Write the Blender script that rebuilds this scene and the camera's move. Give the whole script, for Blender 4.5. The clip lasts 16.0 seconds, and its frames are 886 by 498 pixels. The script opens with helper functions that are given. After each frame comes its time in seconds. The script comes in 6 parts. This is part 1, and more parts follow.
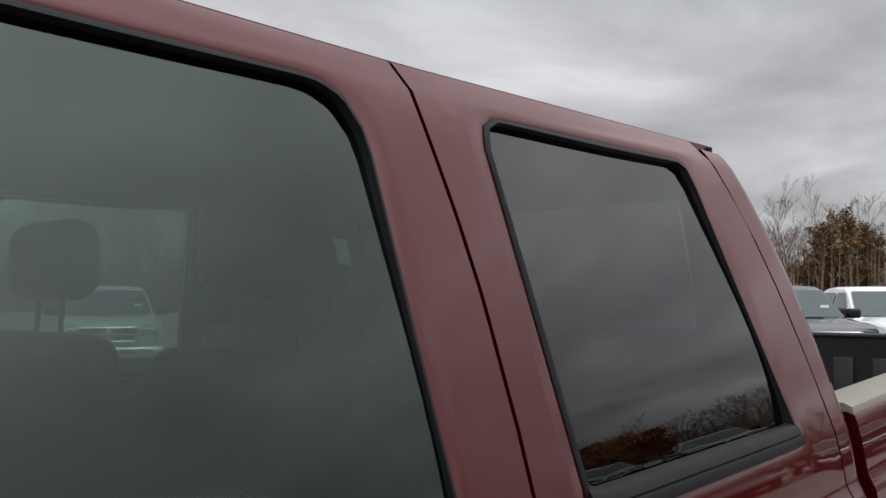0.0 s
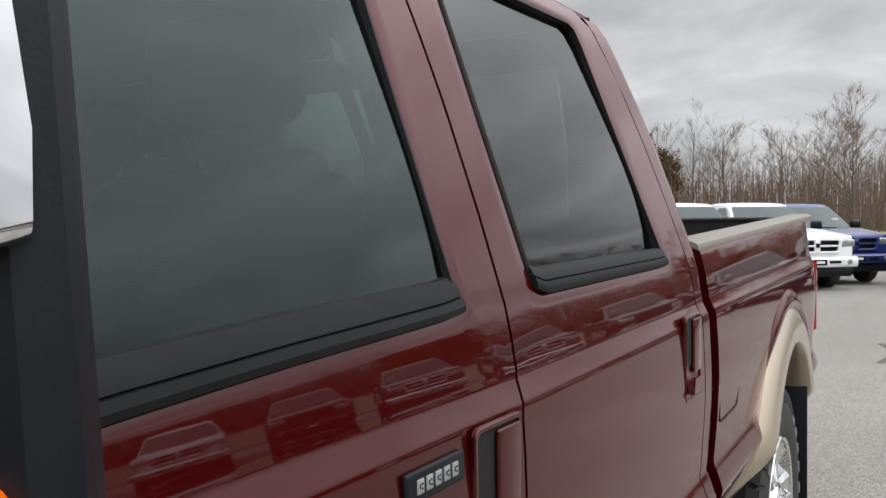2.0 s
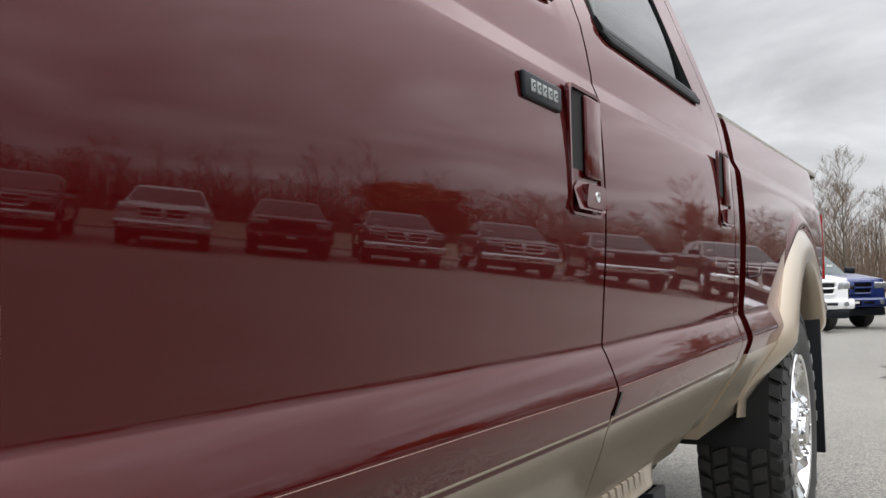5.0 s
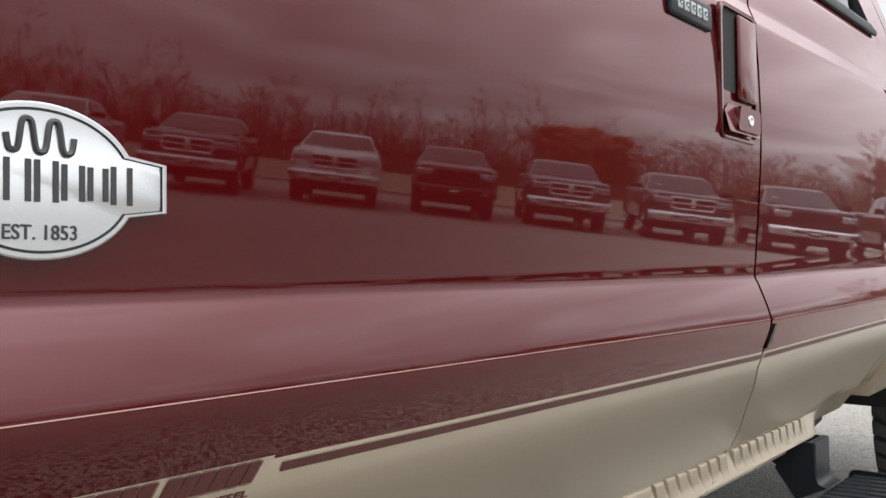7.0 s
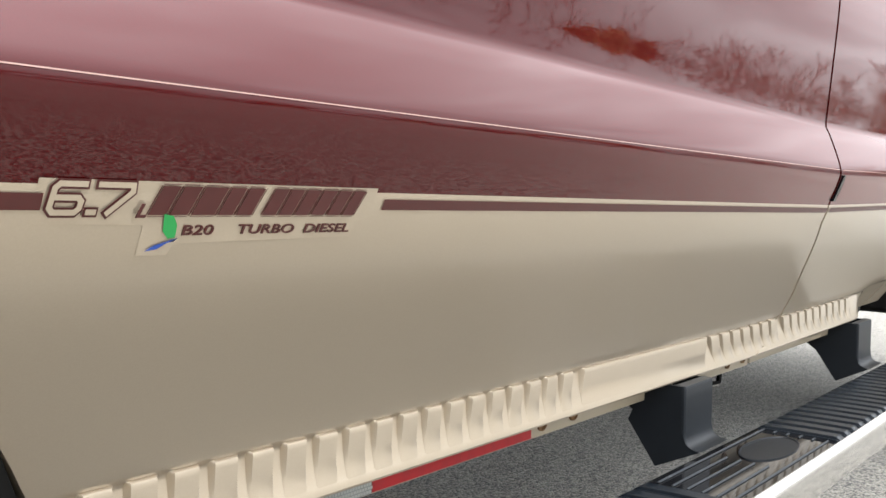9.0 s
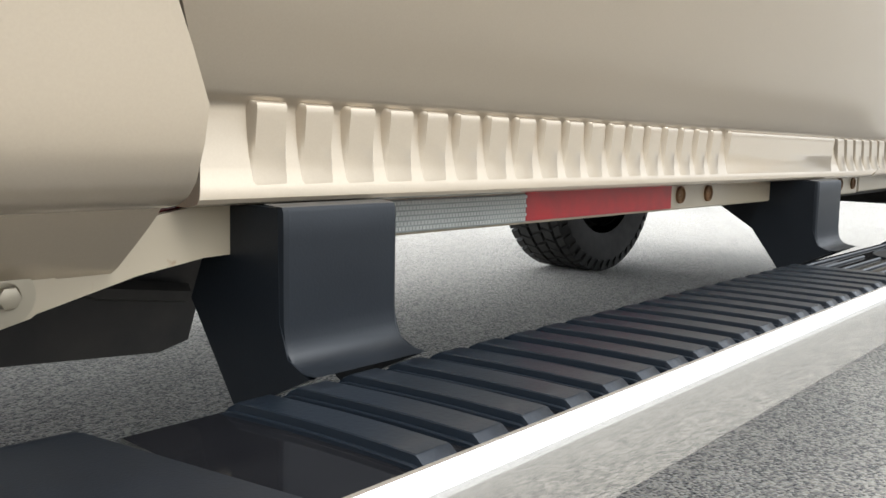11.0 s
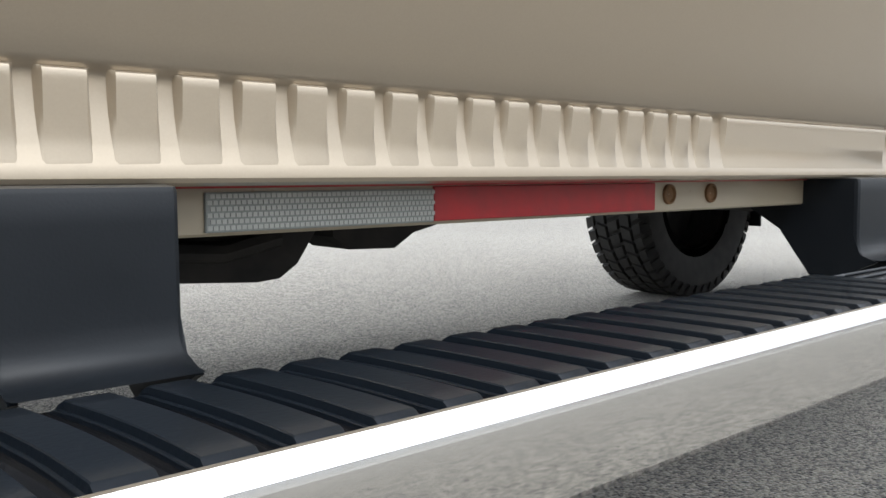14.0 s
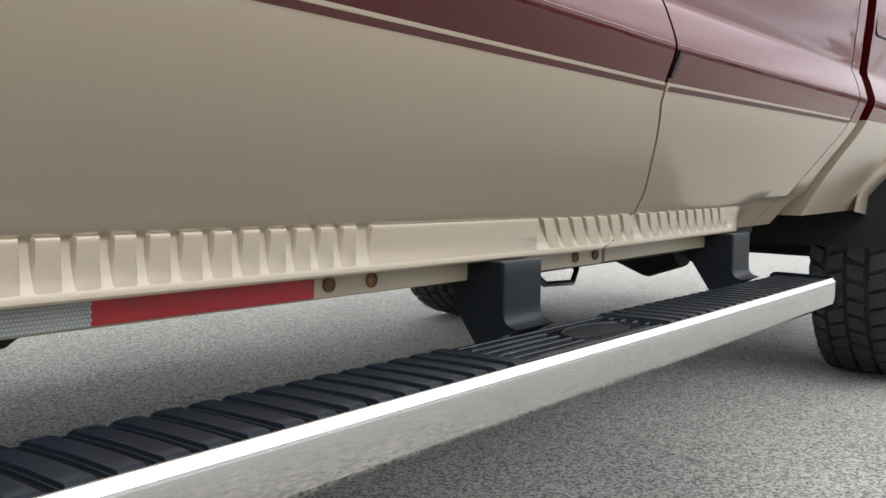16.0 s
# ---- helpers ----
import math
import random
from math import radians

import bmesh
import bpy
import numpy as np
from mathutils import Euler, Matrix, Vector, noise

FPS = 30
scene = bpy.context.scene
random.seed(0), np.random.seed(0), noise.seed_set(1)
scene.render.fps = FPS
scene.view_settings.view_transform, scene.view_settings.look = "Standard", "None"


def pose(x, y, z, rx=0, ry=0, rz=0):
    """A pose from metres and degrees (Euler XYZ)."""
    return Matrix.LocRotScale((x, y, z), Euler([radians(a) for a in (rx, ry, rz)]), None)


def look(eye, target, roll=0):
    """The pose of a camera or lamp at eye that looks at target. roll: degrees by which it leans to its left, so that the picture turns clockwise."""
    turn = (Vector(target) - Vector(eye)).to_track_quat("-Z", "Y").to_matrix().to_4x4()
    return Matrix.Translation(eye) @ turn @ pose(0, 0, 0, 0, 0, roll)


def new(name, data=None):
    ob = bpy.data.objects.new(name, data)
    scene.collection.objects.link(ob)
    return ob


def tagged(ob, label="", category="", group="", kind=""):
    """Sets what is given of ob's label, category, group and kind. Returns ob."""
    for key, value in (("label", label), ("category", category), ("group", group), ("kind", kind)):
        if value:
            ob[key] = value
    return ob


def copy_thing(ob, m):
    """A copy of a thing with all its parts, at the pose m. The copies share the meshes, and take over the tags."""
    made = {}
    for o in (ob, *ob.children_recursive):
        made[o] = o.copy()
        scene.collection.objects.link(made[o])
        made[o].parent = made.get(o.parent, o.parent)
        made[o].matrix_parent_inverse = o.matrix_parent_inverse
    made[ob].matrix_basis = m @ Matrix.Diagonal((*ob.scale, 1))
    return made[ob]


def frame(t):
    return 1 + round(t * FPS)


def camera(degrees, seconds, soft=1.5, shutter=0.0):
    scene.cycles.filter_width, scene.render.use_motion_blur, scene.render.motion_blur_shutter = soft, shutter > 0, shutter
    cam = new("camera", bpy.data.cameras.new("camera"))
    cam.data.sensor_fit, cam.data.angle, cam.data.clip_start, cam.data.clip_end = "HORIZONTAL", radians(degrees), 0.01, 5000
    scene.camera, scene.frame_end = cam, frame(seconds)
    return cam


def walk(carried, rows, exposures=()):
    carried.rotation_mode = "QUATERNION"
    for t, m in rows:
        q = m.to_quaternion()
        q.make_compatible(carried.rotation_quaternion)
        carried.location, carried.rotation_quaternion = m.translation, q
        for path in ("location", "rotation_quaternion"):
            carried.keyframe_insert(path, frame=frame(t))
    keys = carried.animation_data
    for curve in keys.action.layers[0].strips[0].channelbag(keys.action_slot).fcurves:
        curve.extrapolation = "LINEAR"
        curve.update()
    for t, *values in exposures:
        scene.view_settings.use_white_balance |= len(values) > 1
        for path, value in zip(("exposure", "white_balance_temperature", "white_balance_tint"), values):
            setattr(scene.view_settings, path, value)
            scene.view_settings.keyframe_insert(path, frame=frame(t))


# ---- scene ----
cam = camera(54.0, 16.0, soft=1.5)
PATH = [
    (0, (-0.756, -0.509, 1.588), (0.737, 0.817, 1.707), 0.1),
    (0.5, (-0.735, -0.497, 1.544), (0.89, 0.664, 1.655), 0.2),
    (1, (-0.732, -0.475, 1.493), (0.934, 0.631, 1.552), -0.1),
    (1.5, (-0.816, -0.465, 1.45), (0.858, 0.631, 1.443), -0.4),
    (2, (-0.994, -0.46, 1.43), (0.74, 0.534, 1.377), -0.6),
    (2.5, (-1.067, -0.474, 1.316), (0.716, 0.43, 1.262), -0.8),
    (3, (-1.104, -0.476, 1.124), (0.726, 0.332, 1.104), -0.9),
    (3.5, (-1.171, -0.503, 1.051), (0.664, 0.291, 1.073), -1.0),
    (4, (-1.228, -0.509, 0.994), (0.608, 0.281, 1.057), -1.0),
    (4.5, (-1.271, -0.466, 0.952), (0.548, 0.361, 1.042), -1.1),
    (5, (-1.212, -0.419, 0.926), (0.530, 0.560, 1.036), -1.2),
    (5.2, (-1.205, -0.416, 0.920), (0.508, 0.612, 1.024), -0.9),
    (7.3, (-1.225, -0.453, 0.855), (0.29, 0.852, 0.89), -0.5),
    (7.5, (-1.23, -0.45, 0.847), (0.28, 0.861, 0.87), -0.4),
    (8, (-1.235, -0.435, 0.815), (0.268, 0.885, 0.803), -0.4),
    (8.5, (-1.229, -0.404, 0.773), (0.284, 0.902, 0.712), -0.3),
    (9, (-1.231, -0.376, 0.741), (0.287, 0.922, 0.63), 1.1),
    (9.5, (-1.244, -0.36, 0.708), (0.286, 0.923, 0.586), 1.5),
    (10, (-1.262, -0.336, 0.653), (0.275, 0.932, 0.48), 2.8),
    (10.2, (-1.257, -0.304, 0.616), (0.294, 0.946, 0.436), 2.2),
    (12.3, (-1.231, -0.207, 0.527), (0.161, 1.185, 0.173), 0.5),
    (12.5, (-1.218, -0.202, 0.527), (0.181, 1.188, 0.191), 0.9),
    (13, (-1.167, -0.209, 0.52), (0.203, 1.222, 0.244), 0.9),
    (13.5, (-1.119, -0.234, 0.519), (0.233, 1.222, 0.295), 0.7),
    (14, (-1.073, -0.272, 0.522), (0.25, 1.218, 0.345), -0.0),
    (14.5, (-1.03, -0.325, 0.531), (0.306, 1.155, 0.368), 0.6),
    (15, (-1.002, -0.388, 0.557), (0.432, 0.998, 0.406), 1.3),
    (15.5, (-1.027, -0.445, 0.574), (0.484, 0.86, 0.45), 0.8),
    (16, (-1.072, -0.496, 0.611), (0.488, 0.746, 0.455), 1.2),
]
walk(cam, [(t, look(eye, target, roll)) for t, eye, target, roll in PATH],
     exposures=[(0.0, -0.26, 6500, 10), (0.8, -0.22, 6500, 10), (1.5, -0.04, 6500, 10), (2.5, -0.02, 6500, 10), (5.0, 0.10, 6500, 10), (7.5, 0.92, 6500, 10), (8.5, 1.20, 6450, 9), (9.0, 1.26, 6450, 8), (10.0, 1.10, 6450, 8), (12.5, 1.22, 6050, 6), (14.0, 0.60, 6280, 8), (14.5, 0.58, 6300, 8), (16.0, 0.62, 6300, 8)])

# ---- world and light: a cloudy, overcast day ----
world = bpy.data.worlds.new("overcast_sky")
scene.world = world
world.use_nodes = True
wn, wl = world.node_tree.nodes, world.node_tree.links
wn.clear()


def wnode(kind, **values):
    n = wn.new(kind)
    for key, value in values.items():
        n.inputs[key].default_value = value
    return n


SUN_UP, SUN_TURN = radians(55), radians(200)
w_out, w_bg = wn.new("ShaderNodeOutputWorld"), wn.new("ShaderNodeBackground")
w_sky = wn.new("ShaderNodeTexSky")
w_sky.sky_type, w_sky.sun_disc, w_sky.sun_elevation, w_sky.sun_rotation = "NISHITA", False, SUN_UP, SUN_TURN
w_dim = wn.new("ShaderNodeVectorMath")
w_dim.operation = "SCALE"
w_dim.inputs["Scale"].default_value = 0.10
wl.new(w_sky.outputs[0], w_dim.inputs[0])
w_co = wn.new("ShaderNodeTexCoord")
w_sep, w_flat = wn.new("ShaderNodeSeparateXYZ"), wn.new("ShaderNodeCombineXYZ")
wl.new(w_co.outputs["Generated"], w_sep.inputs[0])
w_up = wn.new("ShaderNodeMath")
w_up.operation = "ADD"
w_up.inputs[1].default_value = 0.16
wl.new(w_sep.outputs["Z"], w_up.inputs[0])
w_lim = wn.new("ShaderNodeMath")
w_lim.operation = "MAXIMUM"
w_lim.inputs[1].default_value = 0.10
wl.new(w_up.outputs[0], w_lim.inputs[0])
for axis in "XY":
    w_div = wn.new("ShaderNodeMath")
    w_div.operation = "DIVIDE"
    wl.new(w_sep.outputs[axis], w_div.inputs[0])
    wl.new(w_lim.outputs[0], w_div.inputs[1])
    wl.new(w_div.outputs[0], w_flat.inputs[axis])
w_n1 = wnode("ShaderNodeTexNoise", Scale=1.15, Detail=7.0, Roughness=0.52, Distortion=0.35)
w_n2 = wnode("ShaderNodeTexNoise", Scale=0.42, Detail=3.0, Roughness=0.5)
for n in (w_n1, w_n2):
    wl.new(w_flat.outputs[0], n.inputs["Vector"])
w_mix = wn.new("ShaderNodeMix")
w_mix.inputs["Factor"].default_value = 0.45
wl.new(w_n1.outputs[0], w_mix.inputs["A"])
wl.new(w_n2.outputs[0], w_mix.inputs["B"])
w_ramp = wn.new("ShaderNodeValToRGB")
for place, value in ((0.34, 0.30), (0.45, 0.46), (0.54, 0.62), (0.66, 0.92)):
    e = w_ramp.color_ramp.elements[0] if place == 0.34 else w_ramp.color_ramp.elements.new(place)
    e.position, e.color = place, (value * 0.985, value * 0.995, value * 1.02, 1)
w_ramp.color_ramp.elements.remove(w_ramp.color_ramp.elements[-1])
wl.new(w_mix.outputs["Result"], w_ramp.inputs[0])
w_cov = wn.new("ShaderNodeMix")
w_cov.data_type = "RGBA"
w_cov.inputs["Factor"].default_value = 0.94
wl.new(w_dim.outputs[0], w_cov.inputs["A"])
wl.new(w_ramp.outputs[0], w_cov.inputs["B"])
wl.new(w_cov.outputs["Result"], w_bg.inputs["Color"])
# an overcast sky grows brighter towards the zenith
w_grow = wn.new("ShaderNodeMapRange")
w_grow.interpolation_type = "SMOOTHSTEP"
for key, value in (("From Min", 0.0), ("From Max", 1.0), ("To Min", 1.0), ("To Max", 2.8)):
    w_grow.inputs[key].default_value = value
wl.new(w_sep.outputs["Z"], w_grow.inputs["Value"])
# and towards the veiled sun
w_side = wn.new("ShaderNodeVectorMath")
w_side.operation = "DOT_PRODUCT"
w_side.inputs[1].default_value = (math.sin(SUN_TURN) * math.cos(SUN_UP), math.cos(SUN_TURN) * math.cos(SUN_UP), math.sin(SUN_UP))
wl.new(w_co.outputs["Generated"], w_side.inputs[0])
w_sun = wn.new("ShaderNodeMapRange")
w_sun.interpolation_type = "SMOOTHSTEP"
for key, value in (("From Min", 0.0), ("From Max", 1.0), ("To Min", 1.0), ("To Max", 1.68)):
    w_sun.inputs[key].default_value = value
wl.new(w_side.outputs["Value"], w_sun.inputs["Value"])
w_both = wn.new("ShaderNodeMath")
w_both.operation = "MULTIPLY"
wl.new(w_grow.outputs[0], w_both.inputs[0])
wl.new(w_sun.outputs[0], w_both.inputs[1])
wl.new(w_both.outputs[0], w_bg.inputs["Strength"])
wl.new(w_bg.outputs[0], w_out.inputs[0])

sun_data = bpy.data.lights.new("sun", "SUN")
sun_data.energy, sun_data.angle, sun_data.color = 0.5, radians(25), (1.0, 0.97, 0.93)
sun = new("sun", sun_data)
sun.matrix_world = look((0, 0, 30), (math.sin(SUN_TURN) * -20, math.cos(SUN_TURN) * -20, 30 - 20 * math.tan(SUN_UP)))
tagged(sun, kind="structure")


# ---- materials ----
def material(name, base, rough=0.5, metal=0.0, coat=0.0, coat_rough=0.03, spec=0.5, vary=None, bump=None, edge=(1, 1, 1), ior=1.5, coat_ior=1.44):
    """A Principled material; vary: (second colour, noise scale, sharpness); bump: (strength, noise scale, distance)."""
    m = bpy.data.materials.new(name)
    m.use_nodes = True
    nt = m.node_tree
    b = nt.nodes["Principled BSDF"]
    b.inputs["Base Color"].default_value = (*base, 1)
    b.inputs["Roughness"].default_value = rough
    b.inputs["Metallic"].default_value = metal
    b.inputs["Coat Weight"].default_value = coat
    b.inputs["Coat Roughness"].default_value = coat_rough
    b.inputs["Specular IOR Level"].default_value = spec
    b.inputs["IOR"].default_value = ior
    b.inputs["Coat IOR"].default_value = coat_ior
    b.inputs["Specular Tint"].default_value = (*edge, 1)
    co = nt.nodes.new("ShaderNodeTexCoord")
    if vary:
        colour, sc, width, *centre = vary
        centre = centre[0] if centre else 0.5
        n = nt.nodes.new("ShaderNodeTexNoise")
        n.inputs["Scale"].default_value, n.inputs["Detail"].default_value = sc, 6
        nt.links.new(co.outputs["Object"], n.inputs["Vector"])
        r = nt.nodes.new("ShaderNodeValToRGB")
        r.color_ramp.elements[0].position, r.color_ramp.elements[1].position = centre - width, centre + width
        r.color_ramp.elements[0].color, r.color_ramp.elements[1].color = (*base, 1), (*colour, 1)
        nt.links.new(n.outputs[0], r.inputs[0])
        nt.links.new(r.outputs[0], b.inputs["Base Color"])
    if bump:
        strength, sc, dist = bump
        n = nt.nodes.new("ShaderNodeTexNoise")
        n.inputs["Scale"].default_value, n.inputs["Detail"].default_value = sc, 5
        nt.links.new(co.outputs["Object"], n.inputs["Vector"])
        k = nt.nodes.new("ShaderNodeBump")
        k.inputs["Strength"].default_value, k.inputs["Distance"].default_value = strength, dist
        nt.links.new(n.outputs[0], k.inputs["Height"])
        nt.links.new(k.outputs[0], b.inputs["Normal"])
    return m


def pane_material(name, tint, reflect=(1, 1, 1)):
    """Thin tinted glass: clear, coloured sheet with a mirror gloss that grows towards grazing views."""
    m = bpy.data.materials.new(name)
    m.use_nodes = True
    nt = m.node_tree
    nt.nodes.clear()
    out, mix = nt.nodes.new("ShaderNodeOutputMaterial"), nt.nodes.new("ShaderNodeMixShader")
    clear, gloss, fres = nt.nodes.new("ShaderNodeBsdfTransparent"), nt.nodes.new("ShaderNodeBsdfGlossy"), nt.nodes.new("ShaderNodeFresnel")
    clear.inputs["Color"].default_value = (*tint, 1)
    gloss.inputs["Roughness"].default_value = 0.01
    gloss.inputs["Color"].default_value = (*reflect, 1)
    fres.inputs["IOR"].default_value = 1.54
    nt.links.new(fres.outputs[0], mix.inputs[0])
    nt.links.new(clear.outputs[0], mix.inputs[1])
    nt.links.new(gloss.outputs[0], mix.inputs[2])
    nt.links.new(mix.outputs[0], out.inputs[0])
    return m


def ground_material(name, dark, light, stain, grain=260.0, bump=0.5):
    """Worn asphalt with pale pebbles showing: grains, dark joints between them, and wide soft stains."""
    m = bpy.data.materials.new(name)
    m.use_nodes = True
    nt = m.node_tree
    b = nt.nodes["Principled BSDF"]
    co = nt.nodes.new("ShaderNodeTexCoord")
    vor = nt.nodes.new("ShaderNodeTexVoronoi")
    vor.inputs["Scale"].default_value = grain
    nt.links.new(co.outputs["Object"], vor.inputs["Vector"])
    ramp = nt.nodes.new("ShaderNodeValToRGB")
    ramp.color_ramp.elements[0].color, ramp.color_ramp.elements[1].color = (*dark, 1), (*light, 1)
    ramp.color_ramp.elements[0].position, ramp.color_ramp.elements[1].position = 0.15, 0.8
    sep = nt.nodes.new("ShaderNodeSeparateColor")
    nt.links.new(vor.outputs["Color"], sep.inputs[0])
    nt.links.new(sep.outputs[0], ramp.inputs[0])
    n1 = nt.nodes.new("ShaderNodeTexNoise")
    n1.inputs["Scale"].default_value, n1.inputs["Detail"].default_value, n1.inputs["Roughness"].default_value = 0.22, 8, 0.62
    nt.links.new(co.outputs["Object"], n1.inputs["Vector"])
    r1 = nt.nodes.new("ShaderNodeValToRGB")
    r1.color_ramp.elements[0].position, r1.color_ramp.elements[1].position = 0.38, 0.66
    r1.color_ramp.elements[0].color, r1.color_ramp.elements[1].color = (*stain, 1), (1, 1, 1, 1)
    nt.links.new(n1.outputs[0], r1.inputs[0])
    mul = nt.nodes.new("ShaderNodeMix")
    mul.data_type, mul.blend_type = "RGBA", "MULTIPLY"
    mul.inputs["Factor"].default_value = 1.0
    nt.links.new(ramp.outputs[0], mul.inputs["A"])
    nt.links.new(r1.outputs[0], mul.inputs["B"])
    nt.links.new(mul.outputs["Result"], b.inputs["Base Color"])
    b.inputs["Roughness"].default_value = 0.85
    b.inputs["Sheen Weight"].default_value, b.inputs["Sheen Roughness"].default_value = 0.35, 0.4
    k = nt.nodes.new("ShaderNodeBump")
    k.inputs["Strength"].default_value, k.inputs["Distance"].default_value = bump, 0.005
    k.invert = True
    nt.links.new(vor.outputs["Distance"], k.inputs["Height"])
    nt.links.new(k.outputs[0], b.inputs["Normal"])
    return m


RED = material("dark_red_metallic_paint", (0.054, 0.0016, 0.0021), rough=0.36, metal=0.5, spec=0.05, coat=1.0, coat_rough=0.022, edge=(1.0, 0.15, 0.16), vary=((0.059, 0.0018, 0.0024), 900, 0.3), coat_ior=1.46)
BEIGE = material("pale_beige_metallic_paint", (0.462, 0.388, 0.294), rough=0.40, metal=0.55, spec=0.2, coat=1.0, coat_rough=0.14, coat_ior=1.47, vary=((0.482, 0.405, 0.308), 800, 0.25))
BLACK = material("black_moulded_plastic", (0.0045, 0.0060, 0.0085), rough=0.40, spec=0.22, bump=(0.12, 900, 0.0006), vary=((0.008, 0.0102, 0.014), 60, 0.3))
TREAD = material("scuffed_black_tread", (0.0085, 0.0118, 0.0165), rough=0.30, spec=0.26, bump=(0.25, 350, 0.0005), vary=((0.085, 0.092, 0.10), 60, 0.05, 0.69))
FILM = material("clear_decal_film", (0.462, 0.388, 0.294), rough=0.40, metal=0.55, spec=0.2, coat=1.0, coat_rough=0.14, coat_ior=1.47, vary=((0.482, 0.405, 0.308), 800, 0.25))
GLOSS_BLACK = material("gloss_black_plastic", (0.006, 0.006, 0.007), rough=0.07, spec=0.4, vary=((0.010, 0.010, 0.011), 40, 0.3))
SEAL = material("black_rubber_seal", (0.006, 0.0065, 0.007), rough=0.5, spec=0.16, vary=((0.010, 0.011, 0.012), 35, 0.3))
DARK = material("dark_unlit_cavity", (0.006, 0.006, 0.006), rough=0.9)
STEEL_BLACK = material("black_coated_steel", (0.0045, 0.0065, 0.0095), rough=0.42, spec=0.30, bump=(0.15, 700, 0.0005), vary=((0.0075, 0.0100, 0.0135), 25, 0.3))
FRAME_BLACK = material("dusty_black_chassis", (0.010, 0.010, 0.011), rough=0.7, spec=0.3, vary=((0.026, 0.024, 0.022), 18, 0.2), bump=(0.3, 60, 0.003))
TYRE = material("black_tyre_rubber", (0.020, 0.020, 0.021), rough=0.72, vary=((0.040, 0.039, 0.037), 22, 0.25), bump=(0.2, 300, 0.001))
CHROME = material("chrome", (0.78, 0.79, 0.80), rough=0.07, metal=1.0)
ALLOY = material("polished_stainless", (0.56, 0.555, 0.54), rough=0.045, metal=1.0, vary=((0.54, 0.535, 0.52), 14, 0.3))
STRIP = material("polished_aluminium_edge", (0.86, 0.86, 0.86), rough=0.22, metal=1.0)
SILVER = material("silver_badge", (0.50, 0.51, 0.51), rough=0.33, metal=0.85, bump=(0.2, 500, 0.0004))
MAROON = material("maroon_vinyl_decal", (0.056, 0.0085, 0.0075), rough=0.35, vary=((0.066, 0.011, 0.0095), 90, 0.2))
ROSE = material("pale_rose_pinstripe", (0.36, 0.22, 0.19), rough=0.35)
INK = material("dark_badge_print", (0.02, 0.02, 0.022), rough=0.4)
LEAF_GREEN = material("green_print", (0.02, 0.30, 0.07), rough=0.35)
LEAF_BLUE = material("blue_print", (0.02, 0.07, 0.35), rough=0.35)
AMBER = material("amber_lens", (0.84, 0.165, 0.002), rough=0.2, spec=0.3, coat=0.3, vary=((0.60, 0.080, 0.001), 22, 0.18))
RED_LENS = material("red_lens", (0.45, 0.008, 0.01), rough=0.1, coat=0.8)
TAPE_RED = material("red_reflective_tape", (0.40, 0.008, 0.012), rough=0.4, vary=((0.28, 0.012, 0.016), 60, 0.2))
TAPE_WHITE = material("silver_reflective_tape", (0.27, 0.29, 0.275), rough=0.35, vary=((0.22, 0.235, 0.22), 45, 0.2))
TAPE_LINE = material("tape_cell_print", (0.42, 0.425, 0.40), rough=0.4)
RUST = material("rusty_bolt", (0.23, 0.12, 0.05), rough=0.7, metal=0.3, vary=((0.10, 0.06, 0.03), 80, 0.25))
FLANGE = material("cream_body_flange", (0.36, 0.305, 0.222), rough=0.4, coat=0.3, vary=((0.24, 0.16, 0.09), 110, 0.05, 0.73))
RAIL_CAP = material("grey_beige_rail_cap", (0.24, 0.215, 0.18), rough=0.45, bump=(0.2, 500, 0.0006), vary=((0.20, 0.18, 0.15), 9, 0.25))
LINER = material("black_bed_liner", (0.010, 0.010, 0.011), rough=0.55, bump=(0.4, 250, 0.002), vary=((0.02, 0.02, 0.02), 20, 0.3))
LEATHER = material("dark_brown_leather", (0.008, 0.006, 0.005), rough=0.5, vary=((0.012, 0.009, 0.007), 12, 0.3))
TRIM_TAN = material("tan_cabin_trim", (0.060, 0.048, 0.036), rough=0.8, vary=((0.05, 0.040, 0.029), 10, 0.3))
GLASS = pane_material("green_tinted_glass", (0.19, 0.26, 0.235), (0.86, 1.0, 0.95))
PRIVACY = pane_material("dark_privacy_glass", (0.10, 0.12, 0.12))
SMOKE = pane_material("smoked_glass", (0.42, 0.50, 0.47))
CLEAR = pane_material("clear_lens", (0.85, 0.87, 0.88))
ASPHALT = ground_material("worn_asphalt", (0.026, 0.0240, 0.0205), (0.430, 0.400, 0.345), (0.74, 0.73, 0.71), grain=175.0, bump=0.8)


# ---- mesh helpers ----
def lin(a, b, n):
    return [float(v) for v in np.linspace(a, b, n)]


def part(name, bm, mats, parent=None, label="", smooth=True, flat_angle=0.6):
    """Links a bmesh as one mesh object under a thing or a part."""
    me = bpy.data.meshes.new(name)
    bmesh.ops.recalc_face_normals(bm, faces=bm.faces)
    if smooth:
        for f in bm.faces:
            f.smooth = True
        for e in bm.edges:
            if len(e.link_faces) == 2 and e.calc_face_angle(0) > flat_angle:
                e.smooth = False
    bm.to_mesh(me)
    bm.free()
    for m in mats if isinstance(mats, (list, tuple)) else [mats]:
        me.materials.append(m)
    ob = new(name, me)
    ob.parent = parent
    return tagged(ob, label=label)


